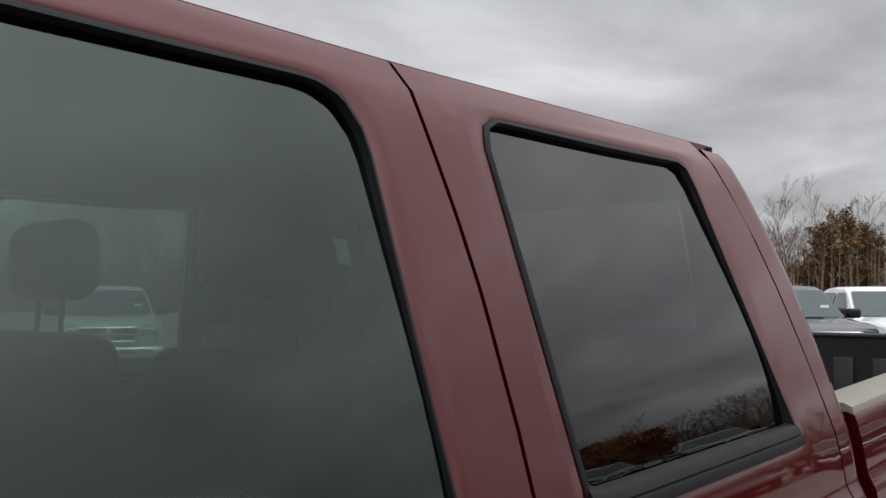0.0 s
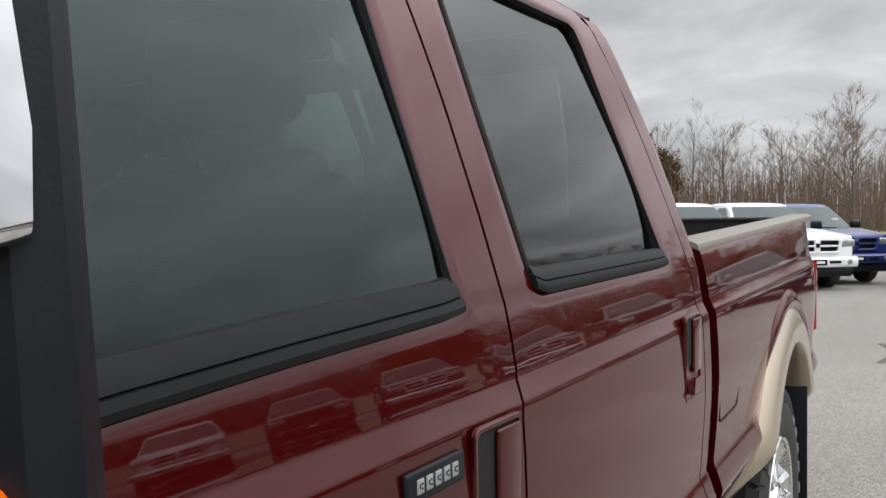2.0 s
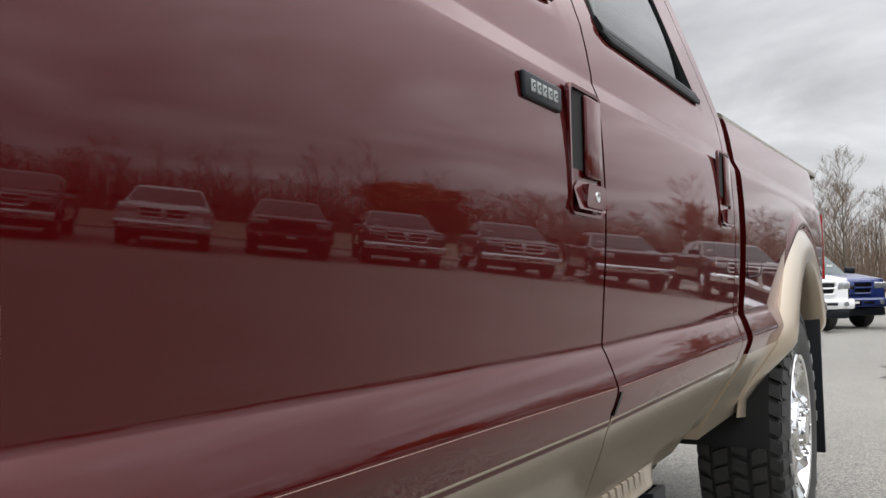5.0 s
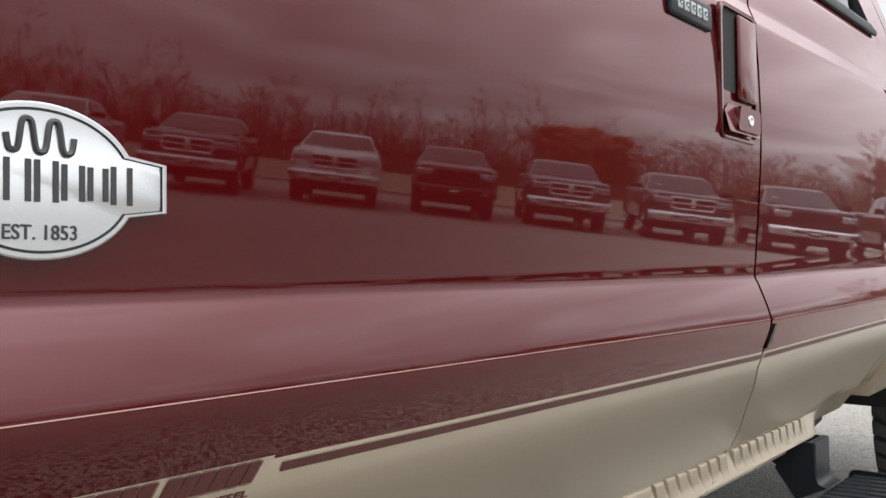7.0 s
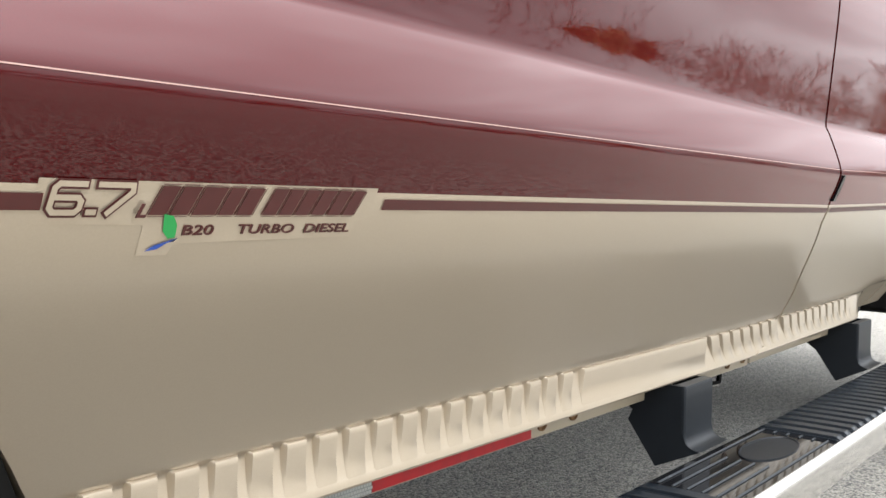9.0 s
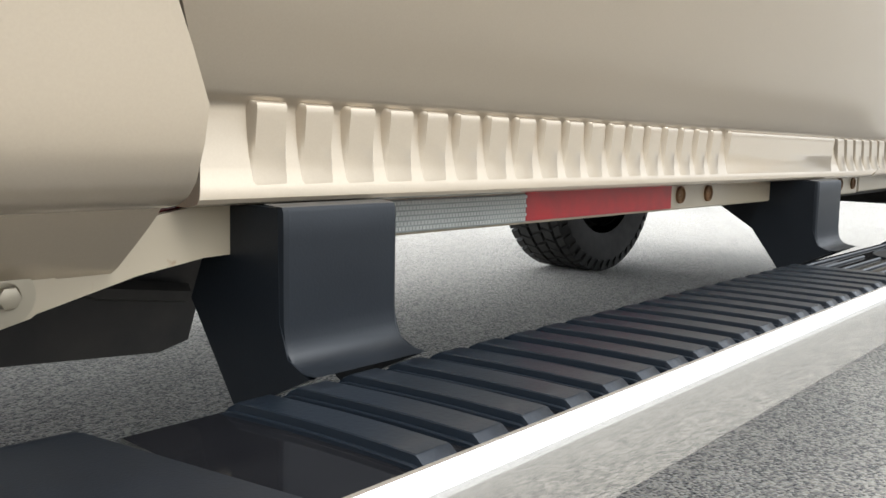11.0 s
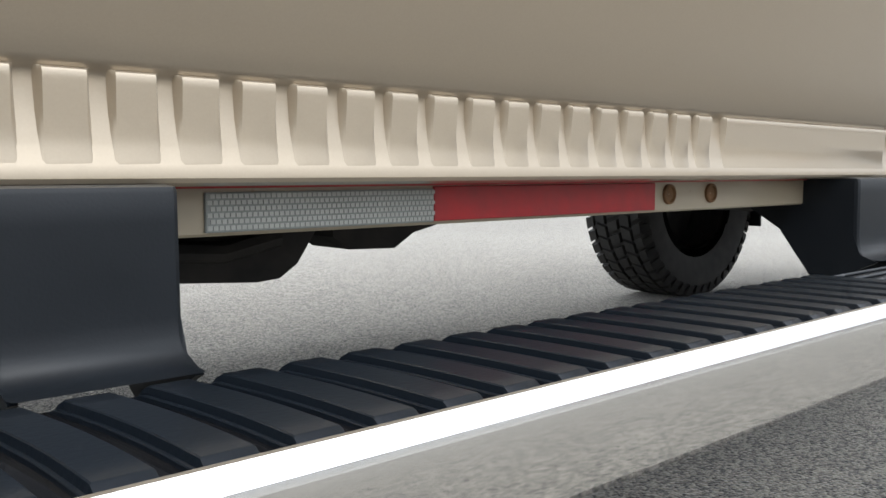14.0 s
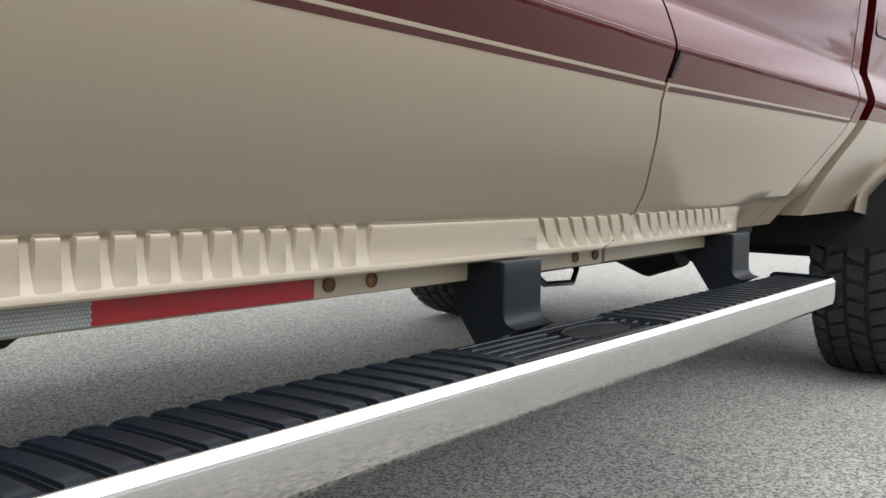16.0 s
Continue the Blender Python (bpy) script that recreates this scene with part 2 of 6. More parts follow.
def empty(name, m=None, **tags):
    ob = new(name)
    ob.empty_display_size = 0.1
    if m is not None:
        ob.matrix_world = m
    return tagged(ob, **tags)


def box(bm, lo, hi, bevel=0.0, seg=2, mat=0):
    """Adds a bevelled block between two corners."""
    sub = bmesh.new()
    bmesh.ops.create_cube(sub, size=1)
    size, mid = [h - l for l, h in zip(lo, hi)], [(h + l) / 2 for l, h in zip(lo, hi)]
    for v in sub.verts:
        v.co = Vector([c * s + m for c, s, m in zip(v.co, size, mid)])
    if bevel:
        bmesh.ops.bevel(sub, geom=sub.edges[:], offset=min(bevel, min(map(abs, size)) * 0.49), segments=seg, affect="EDGES", profile=0.5)
    add(bm, sub, mat)


def add(bm, sub, mat=None):
    """Moves all of sub into bm."""
    vs = {v: bm.verts.new(v.co) for v in sub.verts}
    for f in sub.faces:
        try:
            g = bm.faces.new([vs[v] for v in f.verts])
            g.material_index = f.material_index if mat is None else mat
        except ValueError:
            pass
    sub.free()


def strip(bm, rows, close=False, mat=0):
    """Faces between rows of points with the same count; None in mat keeps 0; mat may be a function of the row."""
    vr = [[bm.verts.new(p) for p in row] for row in rows]
    for i in range(len(vr) - 1):
        n = len(vr[i])
        for j in range(n if close else n - 1):
            a, b, c, d = vr[i][j], vr[i][(j + 1) % n], vr[i + 1][(j + 1) % n], vr[i + 1][j]
            f = bm.faces.new((a, b, c, d))
            f.material_index = mat(i) if callable(mat) else mat
    return vr


def tube(bm, points, radius, n=10, mat=0, caps=True):
    """A round bar along a line of points; radius is a number or one per point."""
    pts = [Vector(p) for p in points]
    rad = radius if isinstance(radius, (list, tuple)) else [radius] * len(pts)
    rows = []
    side = None
    for i, p in enumerate(pts):
        d = (pts[min(i + 1, len(pts) - 1)] - pts[max(i - 1, 0)]).normalized()
        if side is None:
            side = d.orthogonal().normalized()
        side = (side - d * side.dot(d)).normalized()
        up = d.cross(side)
        rows.append([p + (side * math.cos(a) + up * math.sin(a)) * rad[i] for a in [2 * math.pi * k / n for k in range(n)]])
    vr = strip(bm, rows, close=True, mat=mat)
    if caps:
        for row in (vr[0], vr[-1]):
            f = bm.faces.new(row)
            f.material_index = mat


def lathe(bm, profile, centre, n=32, mat=0, axis="y"):
    """Turns (offset along axis, radius) pairs about an axis through centre."""
    rows = []
    for off, r in profile:
        row = []
        for k in range(n):
            a = 2 * math.pi * k / n
            p = (r * math.cos(a), off, r * math.sin(a)) if axis == "y" else (r * math.cos(a), r * math.sin(a), off)
            row.append(Vector(centre) + Vector(p))
        rows.append(row)
    return strip(bm, rows, close=True, mat=mat)


def plate(bm, outline, thick, mat=0):
    """Extrudes a closed outline of 3D points by the vector thick."""
    lo = [bm.verts.new(p) for p in outline]
    hi = [bm.verts.new(Vector(p) + Vector(thick)) for p in outline]
    faces = [bm.faces.new(lo), bm.faces.new(hi[::-1])]
    n = len(lo)
    faces += [bm.faces.new((lo[i], lo[(i + 1) % n], hi[(i + 1) % n], hi[i])) for i in range(n)]
    for f in faces:
        f.material_index = mat
    return faces


def rounded(corners, radius, n=6):
    """A closed 2D outline with rounded corners; radius: one, or one per corner."""
    out, k = [], len(corners)
    for i in range(k):
        p, a, b = (Vector(corners[j]) for j in (i, i - 1, (i + 1) % k))
        r = radius[i] if isinstance(radius, (list, tuple)) else radius
        u, v = (a - p).normalized(), (b - p).normalized()
        half = u.angle(v) / 2
        cut = min(r / math.tan(half), 0.48 * min((a - p).length, (b - p).length))
        s, e = p + u * cut, p + v * cut
        for t in lin(0, 1, n):
            out.append((1 - t) ** 2 * s + 2 * t * (1 - t) * p + t * t * e)
    return out


def resample(loop, n):
    """n points at even steps along a closed outline."""
    pts = [Vector(p) for p in loop]
    seg = [(pts[(i + 1) % len(pts)] - p).length for i, p in enumerate(pts)]
    total, out, i, run = sum(seg), [], 0, 0.0
    for k in range(n):
        want = total * k / n
        while run + seg[i] < want:
            run += seg[i]
            i += 1
        out.append(pts[i].lerp(pts[(i + 1) % len(pts)], (want - run) / max(seg[i], 1e-9)))
    return out


# ---- setting: ground, verge, kerb ----
WIDE = 2.0  # the truck's breadth; its left flank stands near y = 0, its tail towards +x


def ground():
    bm = bmesh.new()
    rings = [0, 3, 8, 20, 60, 200, 1500]
    rows = [[Vector((6 + r * math.cos(a), -2 + r * math.sin(a), 0)) for a in [2 * math.pi * k / 48 for k in range(48)]] for r in rings[1:]]
    vr = strip(bm, rows, close=True)
    bm.faces.new(vr[0])
    tagged(part("ground", bm, ASPHALT), "worn pale grey asphalt car park with exposed pebbles", "car park", kind="structure")


ground()

# ---- the pickup truck ----
PROFILE = ((0.5150, 0.114), (0.5155, 0.1092), (0.5168, 0.1060), (0.5190, 0.1047), (0.5220, 0.1048), (0.5250, 0.1055), (0.5285, 0.1065), (0.533, 0.1075), (0.540, 0.1085), (0.547, 0.1093), (0.554, 0.1097), (0.560, 0.1099), (0.5632, 0.1096), (0.5652, 0.1080), (0.5672, 0.1050), (0.570, 0.1030), (0.580, 0.0980), (0.61, 0.0808), (0.65, 0.0553), (0.69, 0.0270), (0.72, 0.0070), (0.738, -0.0030),
           (0.752, -0.0090), (0.766, -0.0150), (0.778, -0.0195), (0.785, -0.0215), (0.790, -0.0220), (0.797, -0.0208), (0.812, -0.0165), (0.828, -0.0110), (0.840, -0.0066), (0.846, -0.0035), (0.849, -0.0020), (0.856, -0.0016),
           (0.875, -0.0034), (0.90, -0.0055), (0.93, -0.0080), (0.955, -0.0101), (0.982, -0.0121), (1.005, -0.0135), (1.03, -0.0145), (1.06, -0.0149), (1.095, -0.0144), (1.14, -0.0125), (1.175, -0.0101), (1.196, -0.0083), (1.206, -0.0071), (1.2085, -0.0063), (1.2110, -0.0050), (1.2335, 0.0060), (1.2360, 0.0070), (1.2390, 0.0077), (1.250, 0.0092),
           (1.30, 0.0172), (1.33, 0.0238), (1.345, 0.0290), (1.40, 0.0473), (1.60, 0.1139), (1.80, 0.1806), (1.845, 0.1960), (1.868, 0.2080), (1.882, 0.2190), (1.893, 0.2320), (1.900, 0.2450), (1.905, 0.262))
PZ, PY = [p[0] for p in PROFILE], [p[1] for p in PROFILE]


def smooth_table(zs, ys, step=0.001):
    """A fine table of the monotone cubic through the profile's points."""
    zs, ys = np.array(zs), np.array(ys)
    h, d = np.diff(zs), np.diff(ys) / np.diff(zs)
    m = np.r_[d[0], [0 if a * b <= 0 else (w1 + w2) / (w1 / a + w2 / b) for a, b, w1, w2 in zip(d[:-1], d[1:], 2 * h[1:] + h[:-1], h[1:] + 2 * h[:-1])], d[-1]]
    fine = np.arange(zs[0], zs[-1], step)
    i = np.clip(np.searchsorted(zs, fine, "right") - 1, 0, len(h) - 1)
    t = (fine - zs[i]) / h[i]
    val = (1 + 2 * t) * (1 - t) ** 2 * ys[i] + t * (1 - t) ** 2 * h[i] * m[i] + t * t * (3 - 2 * t) * ys[i + 1] + t * t * (t - 1) * h[i] * m[i + 1]
    return np.r_[fine, zs[-1]], np.r_[val, ys[-1]]


FINE_Z, FINE_Y = smooth_table(PZ, PY)


def flank(x, z):
    """How far in the truck's left side lies at a place."""
    bow = 0.010 * max(0.0, abs(x + 0.05) - 0.6) ** 2
    y = float(np.interp(z, FINE_Z, FINE_Y))
    if z < 0.575 and x > 0.58:
        # the ribbed sill runs out before the rear wheel
        t = min(1.0, (x - 0.58) / 0.14)
        y += (0.1145 + (0.575 - z) * 0.80 - y) * t * t * (3 - 2 * t)
    return y + bow


FOOT = ((0.5178, 0.088), (0.5195, 0.076), (0.5235, 0.068), (0.53, 0.062), (0.545, 0.056), (0.56, 0.0525), (0.58, 0.049), (0.61, 0.043), (0.65, 0.032), (0.69, 0.0175), (0.72, 0.0050), (0.738, -0.0030))


def fender_side(z):
    """The fender's own section below the trim line; above it the fender follows the doors."""
    return float(np.interp(z, [p[0] for p in FOOT], [p[1] for p in FOOT])) if z < 0.738 else flank(-1.1, z)


def curve_x(z, table):
    zs, xs = zip(*table)
    return float(np.interp(z, zs, xs))


FRONT_EDGE = ((0.49, -1.025), (0.52, -1.022), (0.53, -1.020), (0.545, -1.018), (0.565, -1.020), (0.60, -1.040), (0.66, -1.080), (0.70, -1.101), (0.74, -1.118), (0.84, -1.150), (1.24, -1.165), (1.33, -1.13), (1.89, -0.60))
MID_EDGE = ((0.49, 0.030), (0.52, 0.060), (0.53, 0.098), (0.545, 0.125), (0.567, 0.152), (0.60, 0.148), (0.64, 0.112), (0.68, 0.070), (0.72, 0.018), (0.75, 0.000), (0.78, -0.004), (0.84, -0.010), (0.97, -0.013), (1.10, -0.014), (1.19, -0.011), (1.215, -0.003), (1.245, 0.008), (1.32, 0.006), (1.45, 0.013), (1.6, 0.013), (1.7, 0.005), (1.78, -0.006), (1.91, -0.026))
REAR_EDGE = ((0.49, 0.80), (0.56, 0.86), (0.64, 0.915), (0.72, 0.935), (0.86, 0.938), (1.00, 0.933), (1.15, 0.933), (1.20, 0.940), (1.25, 0.938), (1.45, 0.930), (1.60, 0.910), (1.75, 0.870), (1.86, 0.805), (1.91, 0.77))
CAB_END = ((0.49, 1.00), (0.60, 1.025), (0.86, 1.027), (1.00, 1.021), (1.15, 1.021), (1.24, 1.030), (1.45, 1.036), (1.62, 1.022), (1.77, 0.975), (1.86, 0.920), (1.91, 0.865))
SPLIT_Z, DRIP_Z = 1.248, 1.892
GAP = 0.0035


def mirrored(bm):
    for v in bm.verts:
        v.co.y = WIDE - v.co.y
    bmesh.ops.reverse_faces(bm, faces=bm.faces[:])


def hem(bm, depth=0.018):
    """Folds the open rim of a panel inwards, so that it shows thickness at the gaps."""
    rim = [e for e in bm.edges if e.is_boundary]
    for step, d in ((0.002, 0.003), (0.0, depth)):
        made = bmesh.ops.extrude_edge_only(bm, edges=rim)["geom"]
        for v in made:
            if isinstance(v, bmesh.types.BMVert):
                v.co.y += d
        rim = [e for e in made if isinstance(e, bmesh.types.BMEdge) and e.is_boundary]


def door_skin(front, back, window, outline, radii, steps=26):
    """A door's outer skin: lower panel, and a frame round the window opening."""
    bm = bmesh.new()
    rows = sorted({z for z in PZ if z < SPLIT_Z} | {0.542, 0.550, 0.5255, 0.534, 0.595, 0.63, 0.67, 0.705, 0.729, 0.745, 0.804, 0.82, 0.95, 1.06, 1.14, 1.185})
    rows.append(SPLIT_Z)
    grid = []
    for z in rows:
        a, b = curve_x(z, front) + GAP, curve_x(z, back) - GAP
        grid.append([Vector((a + (b - a) * t, flank(a + (b - a) * t, z), z)) for t in lin(0, 1, steps + 1)])
    strip(bm, grid, mat=lambda i: 1 if rows[i] < 0.744 else 0)
    up = 16
    zs = lin(SPLIT_Z, DRIP_Z, up + 1)
    a, b = curve_x(SPLIT_Z, front) + GAP, curve_x(SPLIT_Z, back) - GAP
    outer = [Vector((a + (b - a) * t, SPLIT_Z)) for t in lin(0, 1, steps + 1)]
    outer += [Vector((curve_x(z, back) - GAP, z)) for z in zs[1:]]
    a, b = curve_x(DRIP_Z, front) + GAP, curve_x(DRIP_Z, back) - GAP
    outer += [Vector((b + (a - b) * t, DRIP_Z)) for t in lin(0, 1, steps + 1)][1:]
    outer += [Vector((curve_x(z, front) + GAP, z)) for z in zs[::-1][1:-1]]
    loop = resample(rounded(outline, radii, 8), 400)
    mid = sum((Vector(p) for p in window), Vector((0, 0))) / 4
    angles = [math.atan2(p.y - mid.y, p.x - mid.x) for p in loop]
    corners = [min(range(400), key=lambda i: (loop[i] - Vector(c)).length) for c in window]
    counts = [steps, up, steps, up]
    inner = []
    for k in range(4):
        i, j = corners[k], corners[(k + 1) % 4]
        j += 400 if j <= i else 0
        inner += [loop[int(round(i + (j - i) * t / counts[k])) % 400] for t in range(counts[k])]
    ring = []
    for t in (0, 0.35, 0.7, 0.92, 1.0):
        ring.append([Vector((p.x, flank(p.x, p.y) + (0.002 if t == 1.0 else 0), p.y)) for p in (o.lerp(q, t) for o, q in zip(outer, inner))])
    strip(bm, ring, close=True)
    bmesh.ops.remove_doubles(bm, verts=bm.verts[:], dist=0.0006)
    hem(bm)
    return bm, inner


def window_set(parent, inner, glass, side, steps=26, belt=0.034, band=0.0098):
    """Rubber frame, belt moulding and pane of a side window whose opening is the outline inner."""
    mid = sum(inner, Vector((0, 0))) / len(inner)
    lo = min(p.y for p in inner)

    def inset(p, d):
        q = p + (mid - p).normalized() * d
        return q

    bm = bmesh.new()
    rows = []
    for d, deep in ((0.000, 0.001), (0.003, -0.002), (0.0075, -0.0025), (band * 0.85, 0.002), (band, 0.008), (band + 0.006, 0.026)):
        rows.append([Vector((q.x, flank(q.x, q.y) + deep, q.y)) for q in (inset(p, d) for p in inner)])
    strip(bm, rows, close=True)
    if side:
        mirrored(bm)
    part("weatherstrip", bm, SEAL, parent)
    bm = bmesh.new()
    foot = inner[: steps + 1]
    a, b = foot[0].x - 0.004, foot[-1].x + 0.004
    run = [(a + (b - a) * t, float(np.interp(a + (b - a) * t, [p.x for p in foot], [p.y for p in foot]))) for t in lin(0, 1, 40)]
    rows = []
    for dz, out in ((-0.002, -0.002), (0.0, -0.006), (0.007, -0.009), (0.0150, -0.0075), (0.0165, -0.003), (0.018, -0.0065), (0.027, -0.005), (belt, 0.000), (belt + 0.002, 0.010)):
        rows.append([Vector((x, flank(x, z + dz) + out, z + dz)) for x, z in run])
    strip(bm, rows)
    for j in (0, -1):
        vs = [v for v in bm.verts if abs(v.co.x - (a, b)[j]) < 1e-5]
        vs.sort(key=lambda v: v.co.z)
        bm.faces.new(vs)
    if side:
        mirrored(bm)
    part("belt_moulding", bm, SEAL, parent)
    bm = bmesh.new()
    hi = max(p.y for p in inner)

    def bulge(z):
        u = min(1.0, max(0.0, (z - lo) / (hi - lo)))
        return 0.0195 * math.sin(math.pi * u ** 0.7) * (1 - 0.45 * u) + 0.0135 * u
    rows = [[Vector((q.x, flank(q.x, q.y) + 0.0242 - bulge(q.y), q.y)) for q in (p.lerp(mid, t) for p in inner)] for t in [0.015] + lin(0.08, 0.96, 14)]
    vr = strip(bm, rows, close=True)
    bm.faces.new(vr[-1])
    if side:
        mirrored(bm)
    part("window_glass", bm, glass, parent).visible_shadow = False


def handle(bm_parent, x, z, side, lock=True):
    """A pull: rim, flat near-black face for the shaded pocket, grab and lock plate."""
    w, h = 0.122, 0.176
    y = flank(x, z)

    def put(pts, deep):
        return [Vector((x + p.x, y + deep, z + p.y)) for p in pts]

    rim_out = rounded(((-w / 2, -h / 2), (w / 2, -h / 2), (w / 2, h / 2), (-w / 2, h / 2)), 0.014, 6)
    rim_in = rounded(((-w / 2 + 0.006, -h / 2 + 0.006), (w / 2 - 0.006, -h / 2 + 0.006), (w / 2 - 0.006, h / 2 - 0.006), (-w / 2 + 0.006, h / 2 - 0.006)), 0.011, 6)
    bm = bmesh.new()
    strip(bm, [put(rim_out, 0.002), put(rim_out, -0.003), put([p * 0.985 for p in rim_out], -0.0045), put(rim_in, -0.004), put(rim_in, 0.001)], close=True)
    # pocket shade is painted: one flat near-black face, also behind the lock plate
    if side:
        mirrored(bm)
    part("handle_rim", bm, RED, bm_parent)
    bm = bmesh.new()
    bm.faces.new([bm.verts.new(p) for p in put(rim_in, -0.0008)])
    if side:
        mirrored(bm)
    part("handle_pocket", bm, DARK, bm_parent)
    bm = bmesh.new()
    box(bm, (x - w / 2 + 0.052, y - 0.008, z - h / 2 + 0.054), (x + w / 2 - 0.008, y - 0.001, z + h / 2 - 0.010), 0.006, 3)
    if side:
        mirrored(bm)
    part("handle_grab", bm, RED, bm_parent, "body-coloured pull")
    bm = bmesh.new()
    low = rounded(((-w / 2 + 0.008, -h / 2 + 0.008), (w / 2 - 0.008, -h / 2 + 0.008), (w / 2 - 0.008, -h / 2 + 0.050), (-w / 2 + 0.030, -h / 2 + 0.048), (-w / 2 + 0.008, -h / 2 + 0.036)), 0.005, 4)
    small = rounded(((-w / 2 + 0.032, -h / 2 + 0.012), (w / 2 - 0.012, -h / 2 + 0.012), (w / 2 - 0.012, -h / 2 + 0.044), (-w / 2 + 0.042, -h / 2 + 0.044)), 0.006, 5)
    # a bowl that slopes out under the pull
    vs = [bm.verts.new((x + p.x, y - 0.0012 - 0.010 * min(1.0, max(0.0, (-h / 2 + 0.048 - p.y) / 0.040)), z + p.y)) for p in low]
    bm.faces.new(vs)
    plate(bm, put(small, -0.0012), (0, -0.0115, 0))
    if side:
        mirrored(bm)
    part("lock_plate", bm, RED, bm_parent)
    if lock:
        bm = bmesh.new()
        lathe(bm, [(-0.0120, 0.0075), (-0.0140, 0.0070), (-0.0140, 0.004), (-0.0130, 0.0001)], (x + 0.014, y, z - h / 2 + 0.028), 16)
        if side:
            mirrored(bm)
        part("key_lock", bm, CHROME, bm_parent, "chrome key lock")


def side_frame(x, z):
    """Axes of the flank at a place: along the truck, up the panel, out of it."""
    up = Vector((0, flank(x, z + 0.004) - flank(x, z - 0.004), 0.008)).normalized()
    m = Matrix.Identity(4)
    along = Vector((1, 0, 0))
    out = along.cross(up)
    for i, c in enumerate((along, up, out)):
        for j in range(3):
            m[j][i] = c[j]
    return Matrix.Translation((x, flank(x, z), z)) @ m


def lettering(name, text, size, m, mat, parent, stretch=1.0, shear=0.0, label="", bold=0.0, align="LEFT"):
    cu = bpy.data.curves.new(name, "FONT")
    cu.body, cu.size, cu.extrude, cu.shear, cu.offset = text, size, 0.00025, shear, bold
    cu.align_x = align
    tmp = bpy.data.objects.new("tmp", cu)
    me = bpy.data.meshes.new_from_object(tmp)
    bpy.data.objects.remove(tmp)
    me.transform(m @ Matrix.Diagonal((stretch, 1, 1, 1)))
    me.materials.clear()
    me.materials.append(mat)
    ob = new(name, me)
    ob.parent = parent
    return tagged(ob, label=label)


TRUCK = empty("pickup_truck", label="dark red and beige crew cab pickup parked on asphalt", category="pickup truck")


PAD_FACE = ((0.5660, None), (0.5656, 0.1056), (0.5648, 0.1044), (0.5632, 0.1039), (0.560, 0.1042), (0.553, 0.1050), (0.546, 0.1058), (0.539, 0.1065), (0.532, 0.1066), (0.527, 0.1056), (0.522, None))


def pad_mesh(door, x0, width, lean, label=""):
    """One upright pad of the ribbed sill: it stands proud above, leans in and melts into the hollows beside it below."""
    bm = bmesh.new()
    rows = []
    for z, y in PAD_FACE:
        c = lean * ((0.5660 - z) / 0.0440)
        base = float(np.interp(z, FINE_Z, FINE_Y)) + 0.0006
        face = base if y is None else min(y, base - 0.0004)
        rows.append([Vector((x0 + c + dx, base + (face - base) * lift, z)) for dx, lift in ((-0.0016, 0), (-0.0004, 0.6), (0.0010, 1.0), (width * 0.5, 1.0), (width - 0.0010, 1.0), (width + 0.0004, 0.6), (width + 0.0016, 0))])
    strip(bm, rows)
    return part("sill_pad", bm, BEIGE, door, label)


def pads(door, x0, count, pitch, width, lean):
    """A run of alike pads on one mesh."""
    first = pad_mesh(door, x0, width, lean, "upright beige sill pad")
    for k in range(count):
        ob = first if k == 0 else new("sill_pad", first.data)
        ob.parent = door
        x = x0 + k * pitch
        ob.location = (k * pitch, flank(x, 0.54) - FINE_Y[int((0.54 - FINE_Z[0]) * 1000)], 0.018 * max(0.0, x) * 0.8)


